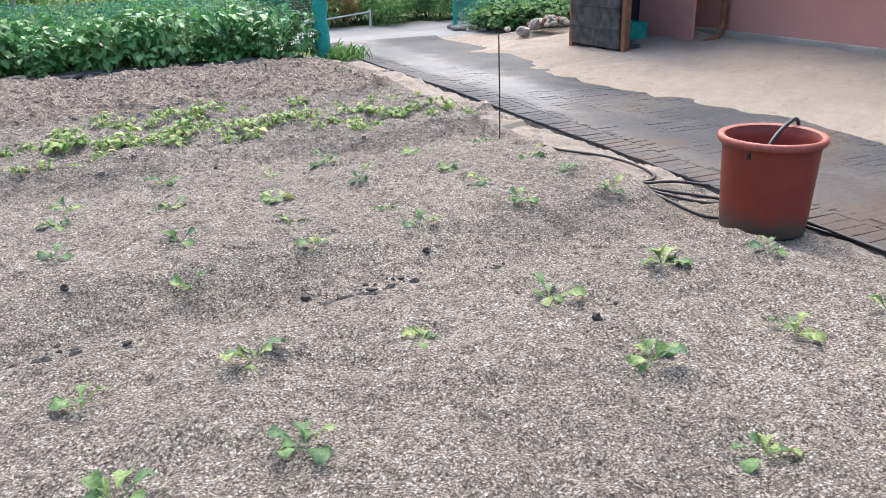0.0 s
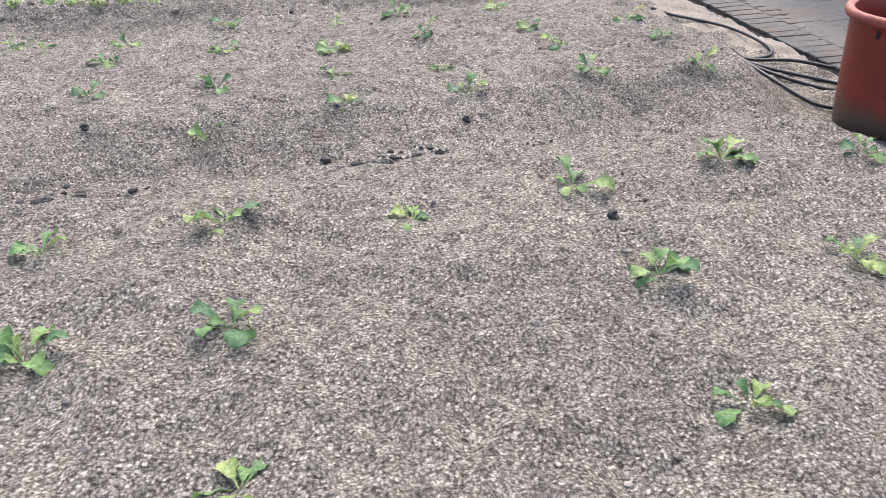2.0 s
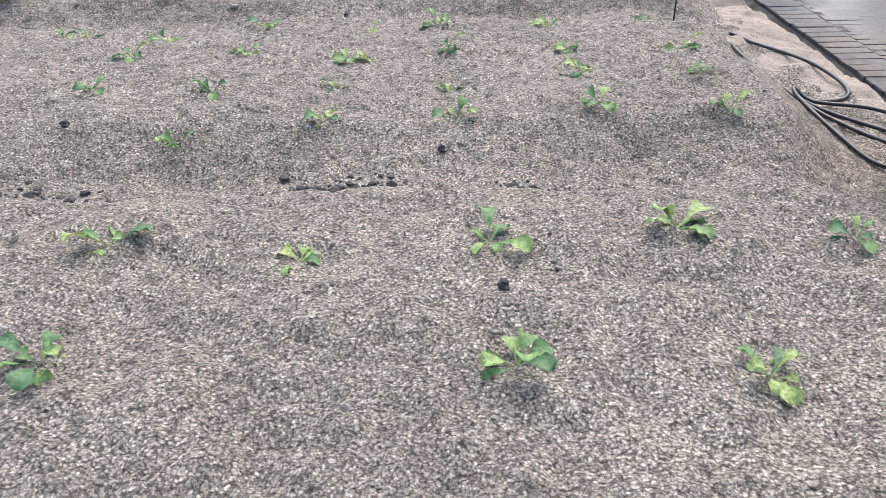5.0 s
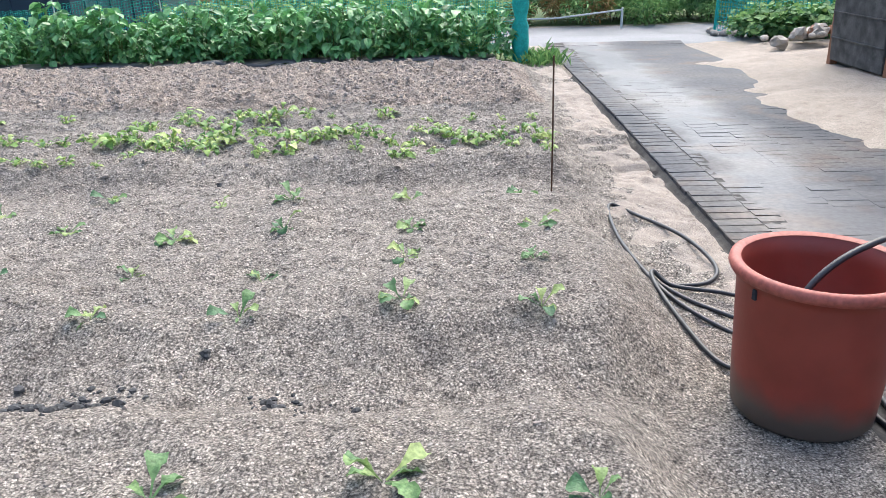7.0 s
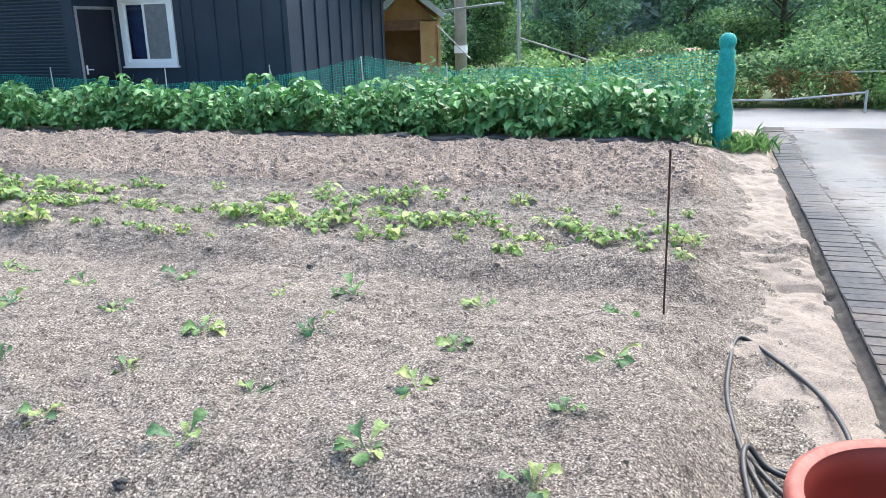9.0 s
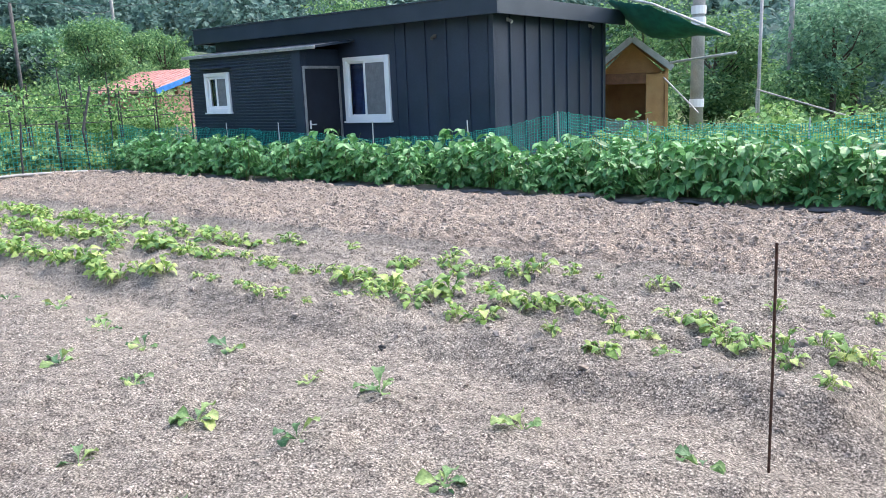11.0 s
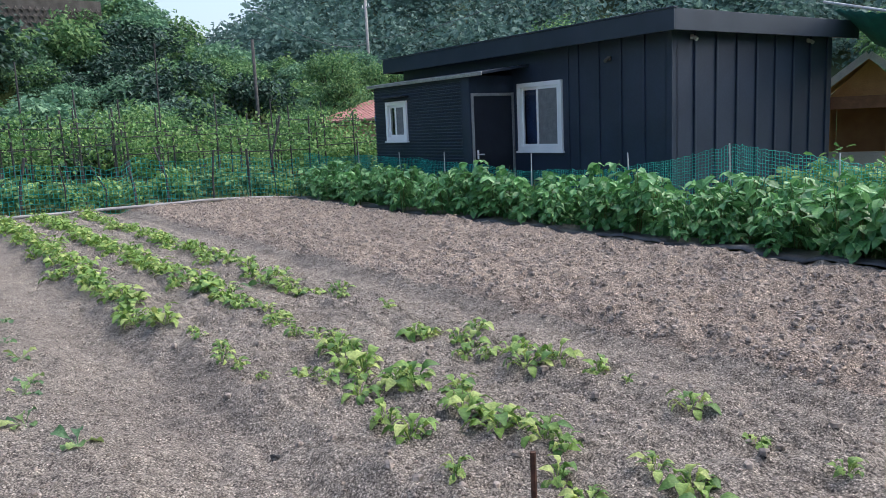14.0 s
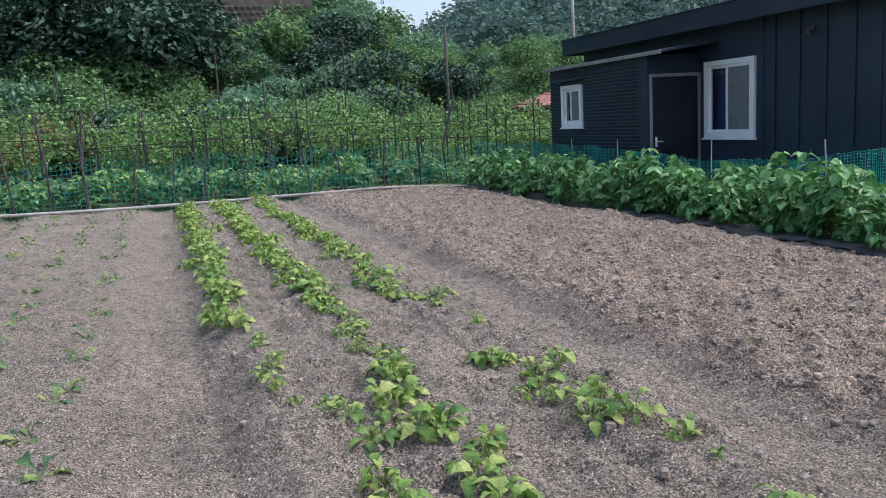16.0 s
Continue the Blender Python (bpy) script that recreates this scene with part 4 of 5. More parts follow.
shrubs = [shrub(80 + i, "shrub", "rounded green shrub on the weedy slope", "shrub", "shrubs on the slope", (1.25, 1.25, 1.0), 2700, .12, M_SHRUB, True) for i in range(4)]
spots = [(r.uniform(-42, -20.5), r.uniform(-14, 34)) for _ in range(60)] + [(r.uniform(-29, -20.5), r.uniform(-18, 15)) for _ in range(22)]
spots = [(x, y) for x, y in spots if not (x > -27 and y > 17.5 and y < 25)]
scatter(shrubs, spots, r, .6, 1.5)
bright = [shrub(90 + i, "shrub", "bright yellow-green shrub beyond the vegetable plot", "shrub", "bright shrubs", (1.3, 1.3, 1.0), 1800, .13, M_GOURD) for i in range(2)]
scatter(bright, [(-21.5, 15.2), (-22.5, 17.2), (-20.8, 13.4), (-21, 11.2), (-22, 8), (-21, 5), (-23, 2), (-17.4, 15.7), (-18.2, 16.5), (-19, 17.2), (-20.5, 18.6), (-17.2, 17.0)], r, .7, 1.1)
bushes = [shrub(95 + i, "bush", "leafy green bush behind the net fence", "bush", "bushes beyond the nets", (.8, .8, .65), 700, .13, M_GOURD if i else M_SHRUB) for i in range(3)]
scatter(bushes, [(r.uniform(-2.6, 3.0), r.uniform(14.6, 17.0)) for _ in range(16)] + [(r.uniform(-2.5, 3.0), r.uniform(17.5, 23)) for _ in range(16)] + [(-1.7, 13.95), (-.9, 14.1), (-.2, 14.0), (.6, 14.0), (1.4, 13.9), (2.2, 13.6)], r, .5, 1.0)

sapling = [shrub(98, "sapling", "pale green leafy sapling rising behind the net fence", "sapling", "saplings at the net", (.42, .36, .52), 520, .11, M_GOURD, width=.45)]
scatter(sapling, [(-1.0, 13.95), (-.45, 14.0), (2.3, 13.7)], r, .9, 1.1)
big = [shrub(185 + i, "shrub", "large leafy shrub crowding the slope", "shrub", "shrubs on the slope", (1.6, 1.6, 1.2), 3200, .14, M_SHRUB if i % 2 else M_FOREST, True) for i in range(3)]
scatter(big, [(r.uniform(-32, -26), r.uniform(-14, 16)) for _ in range(26)] + [(r.uniform(-34, -26), r.uniform(10, 17)) for _ in range(12)], r, .5, 1.0)
shady = [shrub(285 + i, "shrub", "dense undergrowth shrub below the trees, shade in its dark green", "shrub", "undergrowth below the trees", (1.7, 1.7, 1.3), 2000, .2, M_DARKLEAF, True) for i in range(2)]
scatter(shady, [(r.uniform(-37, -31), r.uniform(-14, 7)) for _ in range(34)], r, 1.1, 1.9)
north = [shrub(180 + i, "shrub", "rounded green shrub on the rough ground beyond", "shrub", "shrubs beyond the road", (1.2, 1.2, .95), 2200, .13, M_SHRUB, True) for i in range(2)]
scatter(north, [(r.uniform(-14, 14), r.uniform(26, 42)) for _ in range(40)], r, .7, 1.6)


def tree(seed, h, spread, mat, name="tree", label="broadleaf tree with a dense crown, backlit shade in its dark green", leaf=.15, count=6500):
    q = np.random.RandomState(seed)
    t = thing(name, label, "tree", group="trees on the slope")
    bm = bmesh.new()
    tube(bm, [(0, 0, -.5), (q.normal(0, .1), q.normal(0, .1), h * .35), (q.normal(0, .25), q.normal(0, .25), h * .8)], h * .022 + .05, 8, .04)
    p, hd = [], []
    for k in range(13):
        a, e = q.uniform(0, 6.28), q.uniform(.25, 1)
        c = np.array((math.cos(a) * spread * .62 * math.sin(e * 2.6), math.sin(a) * spread * .62 * math.sin(e * 2.6), h * (.25 + .68 * e)))
        tube(bm, [(0, 0, h * .2 + h * .4 * e * .8), tuple(c * .6 + np.array((0, 0, h * .12))), tuple(c)], .05, 5, .015)
        pts, hh = blob(q, count // 13, (spread * q.uniform(.32, .5), spread * q.uniform(.32, .5), h * q.uniform(.1, .17)), c, .4)
        p.append(pts)
        hd.append(hh)
    p, hd = np.concatenate(p), np.concatenate(hd)
    part("trunk", bm, M_BARK, t)
    v, f = leaves(q, p, hd + q.normal(0, .6, len(p)), q.normal(-.35, .45, len(p)), q.uniform(.6, 1.3, len(p)) * leaf, .75, True)
    shared("crown", mesh_from("crown", v, f, mat), t)
    return t


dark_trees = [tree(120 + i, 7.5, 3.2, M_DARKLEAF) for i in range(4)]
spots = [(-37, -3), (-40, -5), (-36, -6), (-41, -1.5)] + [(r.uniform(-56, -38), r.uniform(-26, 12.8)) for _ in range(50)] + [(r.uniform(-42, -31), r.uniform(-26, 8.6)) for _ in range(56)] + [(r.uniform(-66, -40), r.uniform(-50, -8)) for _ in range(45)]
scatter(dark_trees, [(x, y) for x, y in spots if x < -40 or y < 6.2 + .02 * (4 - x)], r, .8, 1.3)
light_trees = [tree(130 + i, 4.6, 2.0, M_SHRUB, label="lighter green tree with a rounded crown", leaf=.17) for i in range(2)]
scatter(light_trees, [(-30, 22.6), (-31, 25), (-33, 28)], r, .65, .85)
mid_trees = [tree(140 + i, 5.5, 2.6, M_FOREST if i else M_SHRUB, label="round green tree beyond the road", leaf=.18) for i in range(3)]
scatter(mid_trees, [(-6, 33), (-1.5, 31), (2.5, 34), (-10, 36), (6, 36), (-15, 34), (11, 40), (-20, 36), (16, 38), (-2, 38), (-24, 33)], r, .8, 1.2)

# the terraced slope below the woods
banks = [shrub(360 + i, "weed_clump", "pale dry grass along a terrace edge on the slope", "weeds", "terrace grass", (1.3, 1.6, .5), 500, .3, M_DRY if i else M_GOURD, True, .3) for i in range(2)]
scatter(banks, [(-53 - 5 * k + r.normal(0, .5), 15 + 1.5 * i + r.normal(0, .3)) for k in range(2) for i in range(16)], r, .8, 1.2)
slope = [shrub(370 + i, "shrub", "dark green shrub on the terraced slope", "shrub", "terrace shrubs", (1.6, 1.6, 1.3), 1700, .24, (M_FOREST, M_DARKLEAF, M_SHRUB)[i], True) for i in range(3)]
spots = [(r.uniform(-51, -42), r.uniform(14, 40)) for _ in range(34)] + [(r.uniform(-72, -60), r.uniform(12, 48)) for _ in range(40)]
spots += [(r.uniform(-47, -31), r.uniform(6, 24)) for _ in range(70)] + [(r.uniform(-33, -24), r.uniform(-4, 17)) for _ in range(46)]
scatter(slope, [(x, y) for x, y in spots if not 11.5 < y + .34 * (x + 25) < 22 or x > -50], r, .6, 1.2)

# the wooded hills, far off
r = np.random.RandomState(17)
places, heads, sizes = [], [], []
made = 0
while made < 2700:
    ang = r.uniform(20, 235)
    rad = r.uniform(42 if ang < 105 else (88 if ang < 168 else 60), 174)
    x, y = rad * math.cos(radians(ang)), 8 + rad * math.sin(radians(ang))
    if 158.5 < math.degrees(math.atan2(y - 6, x - 3.7)) < 165 and rad < 130:
        continue
    if (x > -34 and y < 30 and x < 20) or (-46 < x < -30 and 15 < y < 30):
        continue
    g, hh = height(x, y), r.uniform(5, 9.5)
    n = 180
    conical = r.rand() < .35
    q, hd = blob(r, n, (hh * (.27 if conical else .4), hh * (.27 if conical else .4), hh * .5), (0, 0, 0), .6)
    if conical:
        k = np.clip(1.1 - (q[:, 2] / hh + .5), .15, 1)
        q[:, 0] *= k * 1.4
        q[:, 1] *= k * 1.4
    places.append(q + np.array((x, y, g + hh * .48)))
    heads.append(hd)
    sizes.append(np.full(n, hh * .095) * r.uniform(.6, 1.3, n))
    made += 1
places, heads, sizes = np.concatenate(places), np.concatenate(heads), np.concatenate(sizes)
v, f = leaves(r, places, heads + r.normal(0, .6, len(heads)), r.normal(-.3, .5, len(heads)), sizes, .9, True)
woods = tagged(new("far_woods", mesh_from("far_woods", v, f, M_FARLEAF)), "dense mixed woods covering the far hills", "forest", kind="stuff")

# ---- things beyond ----
lw = thing("retaining_wall", "grey retaining wall of lozenge concrete blocks above the trees", "wall", (-37, 11.5, 4.4))
boxed("core", (-0.4, -2.6, -3, 0, 2.6, 3.4), M_OLDCONC, lw, .02)
blk = mesh_from("block", [(0.004, -.13, 0), (0.004, 0, .16), (0.004, .13, 0), (0.004, 0, -.16), (.09, -.07, 0), (.09, 0, .09), (.09, .07, 0), (.09, 0, -.09)],
                [(0, 1, 5, 4), (1, 2, 6, 5), (2, 3, 7, 6), (3, 0, 4, 7), (4, 5, 6, 7)], M_OLDCONC)
for j in range(14):
    for i in range(17):
        shared("block", blk, lw, Matrix.Translation((0, -2.4 + i * .29 + (j % 2) * .145, -1.0 + j * .3)))
hut = thing("garden_hut", "small orange timber gabled hut with an open front", "hut", (-3.93, 21.0, height(-3.93, 21)))
hut.matrix_basis = pose(-4.0, 21.0, height(-3.93, 21), 0, 0, 24) @ Matrix.Scale(1.08, 4)
for x in (-.74, .68):
    boxed("corner_post", (x, -.06, -.1, x + .07, .02, 1.85), M_WOOD, hut)
boxed("side_wall", (.67, .02, 0, .73, 1.6, 1.8), M_WOOD, hut)
boxed("side_wall", (-.73, .02, 0, -.67, 1.6, 1.8), M_WOOD, hut)
boxed("back_wall", (-.66, 1.55, 0, .66, 1.6, 1.8), M_WOOD, hut)
boxed("front_panel", (.28, -.02, 0, .675, .02, 1.75), M_WOOD, hut)
boxed("front_panel", (-.67, -.02, 0, .28, .02, .75), M_PLINTH, hut, label="pale board front")
boxed("lintel", (-.67, -.03, 1.55, .28, .02, 1.78), M_BROWN, hut)
for s in (-1, 1):
    m = Matrix.Translation((-0.03, 0, 2.5)) @ Matrix.Rotation(radians(38 * s), 4, "Y")
    roofp = part("roof", box(bmesh.new(), 0 if s > 0 else -1.05, -.35, -.03, 1.05 if s > 0 else 0, 1.75, .03, .006, m), M_WOOD, hut)
    part("verge_board", box(bmesh.new(), 0 if s > 0 else -1.07, -.38, -.06, 1.07 if s > 0 else 0, -.352, .07, .006, m), M_PVCG, roofp)
for y0 in (.32, 1.52):
    gb = bmesh.new()
    tri = [[gb.verts.new((px, yy, pz)) for px, pz in ((-.72, 1.78), (.66, 1.78), (-.03, 2.44))] for yy in (y0, y0 + .03)]
    gb.faces.new(tri[0])
    gb.faces.new(tri[1][::-1])
    for k in range(3):
        gb.faces.new((tri[0][k], tri[1][k], tri[1][(k + 1) % 3], tri[0][(k + 1) % 3]))
    part("gable", gb, M_WOOD, hut)
shade = thing("shade_canopy", "sagging dark-green shade net canopy on pale pipes", "canopy")
bm = bmesh.new()
c = [Vector(p) for p in ((-4.1, 19.7, 3.05), (-2.75, 18.9, 2.75), (-1.35, 19.4, 2.06), (-4.3, 22.2, 2.45))]
N = 14
g = [[bm.verts.new((c[0].lerp(c[1], i / N)).lerp(c[3].lerp(c[2], i / N), j / N) - Vector((0, 0, .38 * math.sin(math.pi * i / N) * math.sin(math.pi * j / N) + .02 * math.sin(i * 2.2 + j)))) for i in range(N + 1)] for j in range(N + 1)]
for j in range(N):
    for i in range(N):
        bm.faces.new((g[j][i], g[j][i + 1], g[j + 1][i + 1], g[j + 1][i]))
M_SHADE = weathered("dark_green_shade_net", (0.002, 0.09, 0.07), (0.01, 0.15, 0.115), 5, 0.8, 0.003)
cloth = part("cloth", bm, M_SHADE, shade, smooth=True)
cloth.modifiers.new("thick", "SOLIDIFY").thickness = 0.006
part("pipe", tube(bmesh.new(), [(-4.05, 19.3, 3.15), (-2.7, 18.9, 2.78), (-1.2, 19.2, 2.06)], .025, 8), M_PVCG, shade)
part("pipe", tube(bmesh.new(), [(-2.9, 20.5, 1.62), (-1.1, 19.3, 1.72)], .028, 8), M_PVCG, shade)
part("pipe", tube(bmesh.new(), [(-3.2, 20.9, 1.3), (-2.2, 20.4, .5)], .018, 8), M_PVCG, shade)


def utility_pole(x, y, h, rad, label, arm=True, mat=None):
    t = thing("utility_pole", label, "utility pole", (x, y, height(x, y)))
    part("shaft", tube(bmesh.new(), [(0, 0, -.5), (0, 0, h)], rad, 14, rad * .75), mat or M_POLE, t, smooth=True)
    if arm:
        boxed("cross_arm", (-.7, -.05, h - .7, .7, .05, h - .6), M_ALU, t)
        for k in (-.55, 0, .55):
            part("insulator", tube(bmesh.new(), [(k, 0, h - .6), (k, 0, h - .35)], .04, 8), M_PVC, t)
    return t


p1 = utility_pole(-3.83, 25.0, 9.0, .19, "grey concrete utility pole with white bands beside the plot")
for z in (1.0, 3.2, 3.5):
    part("band", tube(bmesh.new(), [(0, 0, z), (0, 0, z + .22)], .2, 14), M_PVC, p1)
utility_pole(-1.37, 22.0, 4.0, .045, "thin grey steel post beyond the hedge", False)
utility_pole(-2.6, 30.0, 7.0, .09, "slim pale post beyond the hedge", False)
utility_pole(-25, 16.7, 5.0, .075, "weathered dark utility pole above the vines", False, M_OLDWOOD)
utility_pole(-60, 42.0, 7.5, .16, "pale concrete utility pole on the wooded slope")
utility_pole(-52, 19.0, 5.2, .1, "slim grey pole on the slope", False)
wires = thing("overhead_wires", "thin dark overhead electric wires crossing the slope", "wires")
for a, b, s in (((-60, 42, 9.3), (-3.83, 25, 8.4), 1.3), ((-60, 42, 9.0), (-25, 16.7, 5.9), .8), ((-60, 42, 9.3), (-100, 20, 16), 1.0), ((-3.83, 25, 8.0), (30, 30, 8), .8)):
    a, b = Vector(a), Vector(b)
    part("wire", tube(bmesh.new(), [a.lerp(b, i / 16) - Vector((0, 0, s * 4 * (i / 16) * (1 - i / 16))) for i in range(17)], .018, 4), M_HOSE, wires)
strut = thing("guy_pole", "pale diagonal prop pole among the bushes", "pole", (-1.3, 21.6, 0))
part("shaft", tube(bmesh.new(), [(0, 0, .95), (2.0, .5, .25)], .02, 8), M_POLE, strut)
part("shaft", tube(bmesh.new(), [(0, 0, .97), (0, 0, -.6)], .02, 8), M_POLE, strut)
far_house = thing("house", "brick-walled cottage with tiled pink roof and blue-edged gutter", "house", (-25.5, 23.3, -0.55))
boxed("wall", (-2.2, -2.2, -1.2, 2.2, 2.6, 2.0), M_PINK, far_house)
M_TILE = weathered("pink_roof_tile", (0.42, 0.2, 0.17), (0.55, 0.3, 0.27), 5, .8, .004)
M_BLUE = weathered("blue_sheet", (0.02, 0.16, 0.5), (0.05, 0.24, 0.65), 5, .5, .002)
for s in (-1, 1):
    m = Matrix.Translation((0, 0.2, 3.0)) @ Matrix.Rotation(radians(17 * s), 4, "X")
    rp = part("roof", box(bmesh.new(), -2.7, 0 if s < 0 else -3.0, -.05, 2.7, 3.0 if s < 0 else 0, .05, .01, m), M_TILE, far_house)
    part("edge_sheet", box(bmesh.new(), 2.705, 0 if s < 0 else -3.05, -.08, 2.78, 3.05 if s < 0 else 0, .12, .01, m), M_BLUE, rp)
    for k in range(12):
        part("tile_roll", box(bmesh.new(), -2.6 + k * .45, .02 if s < 0 else -2.98, .05, -2.5 + k * .45, 2.98 if s < 0 else -.02, .085, .01, m), M_TILE, rp)
boxed("gable", (2.0, -1.4, 2.004, 2.2, 1.8, 2.4), M_PINK, far_house)

# ---- beyond the road ----
wr = thing("roadside_rail", "thin pale pipe rail across the road edge", "rail")
gz = height(5.9, 17.2)
part("bar", tube(bmesh.new(), [(3.6, 17.3, gz + .2), (4.6, 17.25, gz + .22), (5.9, 17.2, gz + .36)], .018, 6), M_PVCG, wr)
part("post", tube(bmesh.new(), [(5.9, 17.2, gz - .1), (5.9, 17.2, gz + .4)], .025, 6), M_PVCG, wr)
part("bar", tube(bmesh.new(), [(5.2, 18.4, gz + .62), (7.2, 18.4, gz + .66)], .016, 6), M_PVCG, wr)
gourds = [shrub(150 + i, "vine_mound", "mound of climbing vines smothering a roadside fence", "vines", "roadside vines", (1.0, .7, .68), 1900, .085, M_GOURD if i % 2 else M_SHRUB) for i in range(3)]
scatter(gourds, [(x, 19.0 + 0.3 * math.sin(x * 3)) for x in (4.2, 5.2, 6.0, 6.6, 7.2, 7.8, 8.3)] + [(6.3, 19.6), (7.4, 19.6), (5.0, 20), (8.2, 19.4)], r, .75, 1.25)
gourds = [shrub(155, "vine_mound", "tall mound of climbing vines smothering a roadside fence", "vines", "roadside vines", (.7, .6, 1.0), 1900, .085, M_SHRUB)]
scatter(gourds, [(7.9, 19.5), (8.4, 19.8), (6.6, 19.9), (7.2, 20.1)], r, .9, 1.2)
drygrass = [shrub(160 + i, "weed_clump", "tall dry roadside weeds", "weeds", "roadside weeds", (.5, .4, .45), 420, .16, M_DRY if i else M_GOURD, width=.25) for i in range(2)]
scatter(drygrass, [(3.4 + .45 * i + r.normal(0, .1), 18.1 + r.normal(0, .2)) for i in range(13)], r, .6, 1.0)
plot = thing("net_fence", "tall teal diamond net fence round a leafy plot", "fence")
net("netting", [(7.35, 15.9, 0), (7.9, 14.9, 0), (9.6, 14.4, 0), (11.5, 14.2, 0)], 0.05, 1.0, plot, 0.06, 0.006, sag=.06, seed=4)
net("netting", [(7.35, 15.9, 0), (8.6, 17.2, 0), (12, 17.6, 0)], 0.05, 1.05, plot, 0.10, 0.006, sag=.06, seed=5)
for x, y in ((7.35, 15.9), (7.9, 14.9), (8.8, 14.6), (9.7, 14.4), (8.6, 17.2)):
    stake(plot, x, y, 1.1, .03, .03, M_NET)
squash = [shrub(170 + i, "squash_plant", "broad-leaved squash plant sprawling by the net", "squash", "squash plants", (.6, .6, .35), 420, .13, M_VINE, width=1.0) for i in range(3)]
scatter(squash, [(r.uniform(7.6, 10.5), r.uniform(14.3, 16.6)) for _ in range(20)] + [(7.9, 14.2), (8.5, 13.9), (9.1, 13.7)], r, .7, 1.1)
for i in range(16):
    q = i / 15
    x, y = 7.3 + 1.6 * q + r.normal(0, .08), 16.0 - 2.7 * q + r.normal(0, .1)
    st = thing("field_stone", "rough pale stone edging the leafy plot", "stone", (x, y, height(x, y) + .03), "edging stones")
    bm = bmesh.new()
    bmesh.ops.create_icosphere(bm, subdivisions=2, radius=r.uniform(.06, .13))
    for v in bm.verts:
        v.co *= 1 + .65 * noise.noise(v.co * 9 + Vector((i * 3.7, 0, 0)))
        v.co.z *= .7
    part("stone", bm, M_STONE, st)
bh = thing("house", "red brick house with flat concrete eaves and blue door", "house", (12.4, 24.0, height(12.4, 24)))
boxed("wall", (-2.4, 0, -.4, 4, 3, 1.5), M_PINK, bh)
boxed("roof", (-2.9, -.5, 1.5, 4.4, 3.4, 1.68), M_PLINTH, bh, .02)
boxed("door", (-2.2, -.03, -.3, -1.55, .0, 1.3), M_BLUE, bh)
boxed("window", (-1.0, -.03, .5, 0.0, .0, 1.2), M_DARKIN, bh)
low = thing("house", "low building with a terracotta roof among bushes", "house", (2.05, 27, height(2, 27) - .45))
boxed("wall", (-.85, 0, -.3, .85, 2.5, 1.1), M_PLINTH, low)
boxed("roof", (-.95, -.3, 1.1, .95, 2.8, 1.35), M_TILE, low, .03)

# ---- the red building and its lean-to ----
pink = thing("building", "faded red rendered building on a grey plinth", "building", (0, 0, 0))
boxed("wall", (9.4, -6, -.1, 13, 11.6, 3.2), M_PINK, pink, .01)
boxed("plinth", (9.33, -6.05, -.8, 13.05, 11.65, -.06), M_PLINTH, pink, .02)
boxed("roof", (9.0, -6.4, 3.2, 13.4, 12.0, 3.35), M_FASCIA, pink, .02)
part("drain_pipe", tube(bmesh.new(), spline([(9.28, 9.95, 2.8), (9.28, 9.95, .3), (9.26, 9.95, .0), (9.1, 9.9, -.16), (8.85, 9.85, -.2)], 6), .05, 10), M_BROWN, pink, "orange-brown drain pipe")
kz = height(7.6, 10.6)
shed = thing("lean_to_shed", "dark lean-to shed of blackened boards on brown posts", "shed", (0, 0, 0))
m = Matrix.Translation((7.45, 10.0, kz)) @ Matrix.Rotation(radians(-3), 4, "Y")
panel = part("side_panel", box(bmesh.new(), -.03, 0.09, .02, .03, 1.4, 1.02, .01, m), M_TAR, shed)
for z in (.3, .62):
    part("batten", box(bmesh.new(), -.042, 0.1, z, -.031, 1.39, z + .02, .003, m), M_TAR, panel)
for y in (10.0, 11.42):
    part("post", box(bmesh.new(), 7.42, y - .04, kz - .1, 7.52, y + .06, 1.75, .01), M_BROWN, shed)
boxed("top_rail", (7.42, 10.07, 1.02 + kz, 7.5, 11.37, 1.09 + kz), M_BROWN, shed)
boxed("back_wall", (7.55, 11.36, kz - .1, 9.32, 11.44, 1.7), M_DARKIN, shed)
boxed("floor_board", (7.5, 10.0, kz - .06, 9.3, 11.35, kz + .03), M_TAR, shed)
part("roof", box(bmesh.new(), 7.2, 9.8, 0, 9.39, 11.6, .05, .01, Matrix.Translation((0, 0, 1.75)) @ Matrix.Rotation(radians(-2), 4, "Y")), M_FASCIA, shed)
boxed("partition", (8.72, 10.02, kz, 8.78, 11.35, 1.65), M_PINK, shed)
for x in (7.95, 8.4):
    cr = thing("green_crate", "green plastic crate standing in the dark shed", "crate", (x, 11.1, kz + .03), "crates")
    bm = bmesh.new()
    for d in ((-.16, -.2, 0, .16, -.18, .28), (-.16, .18, 0, .16, .2, .28), (-.16, -.18, 0, -.14, .18, .28), (.14, -.18, 0, .16, .18, .28), (-.14, -.18, 0, .14, .18, .02)):
        box(bm, *d, bevel=.004)
    part("body", bm, M_NET, cr)
rub = thing("rubble_heap", "heap of pale rubble and broken brick beside the shed", "rubble", (8.0, 12.9, height(8, 12.9)))
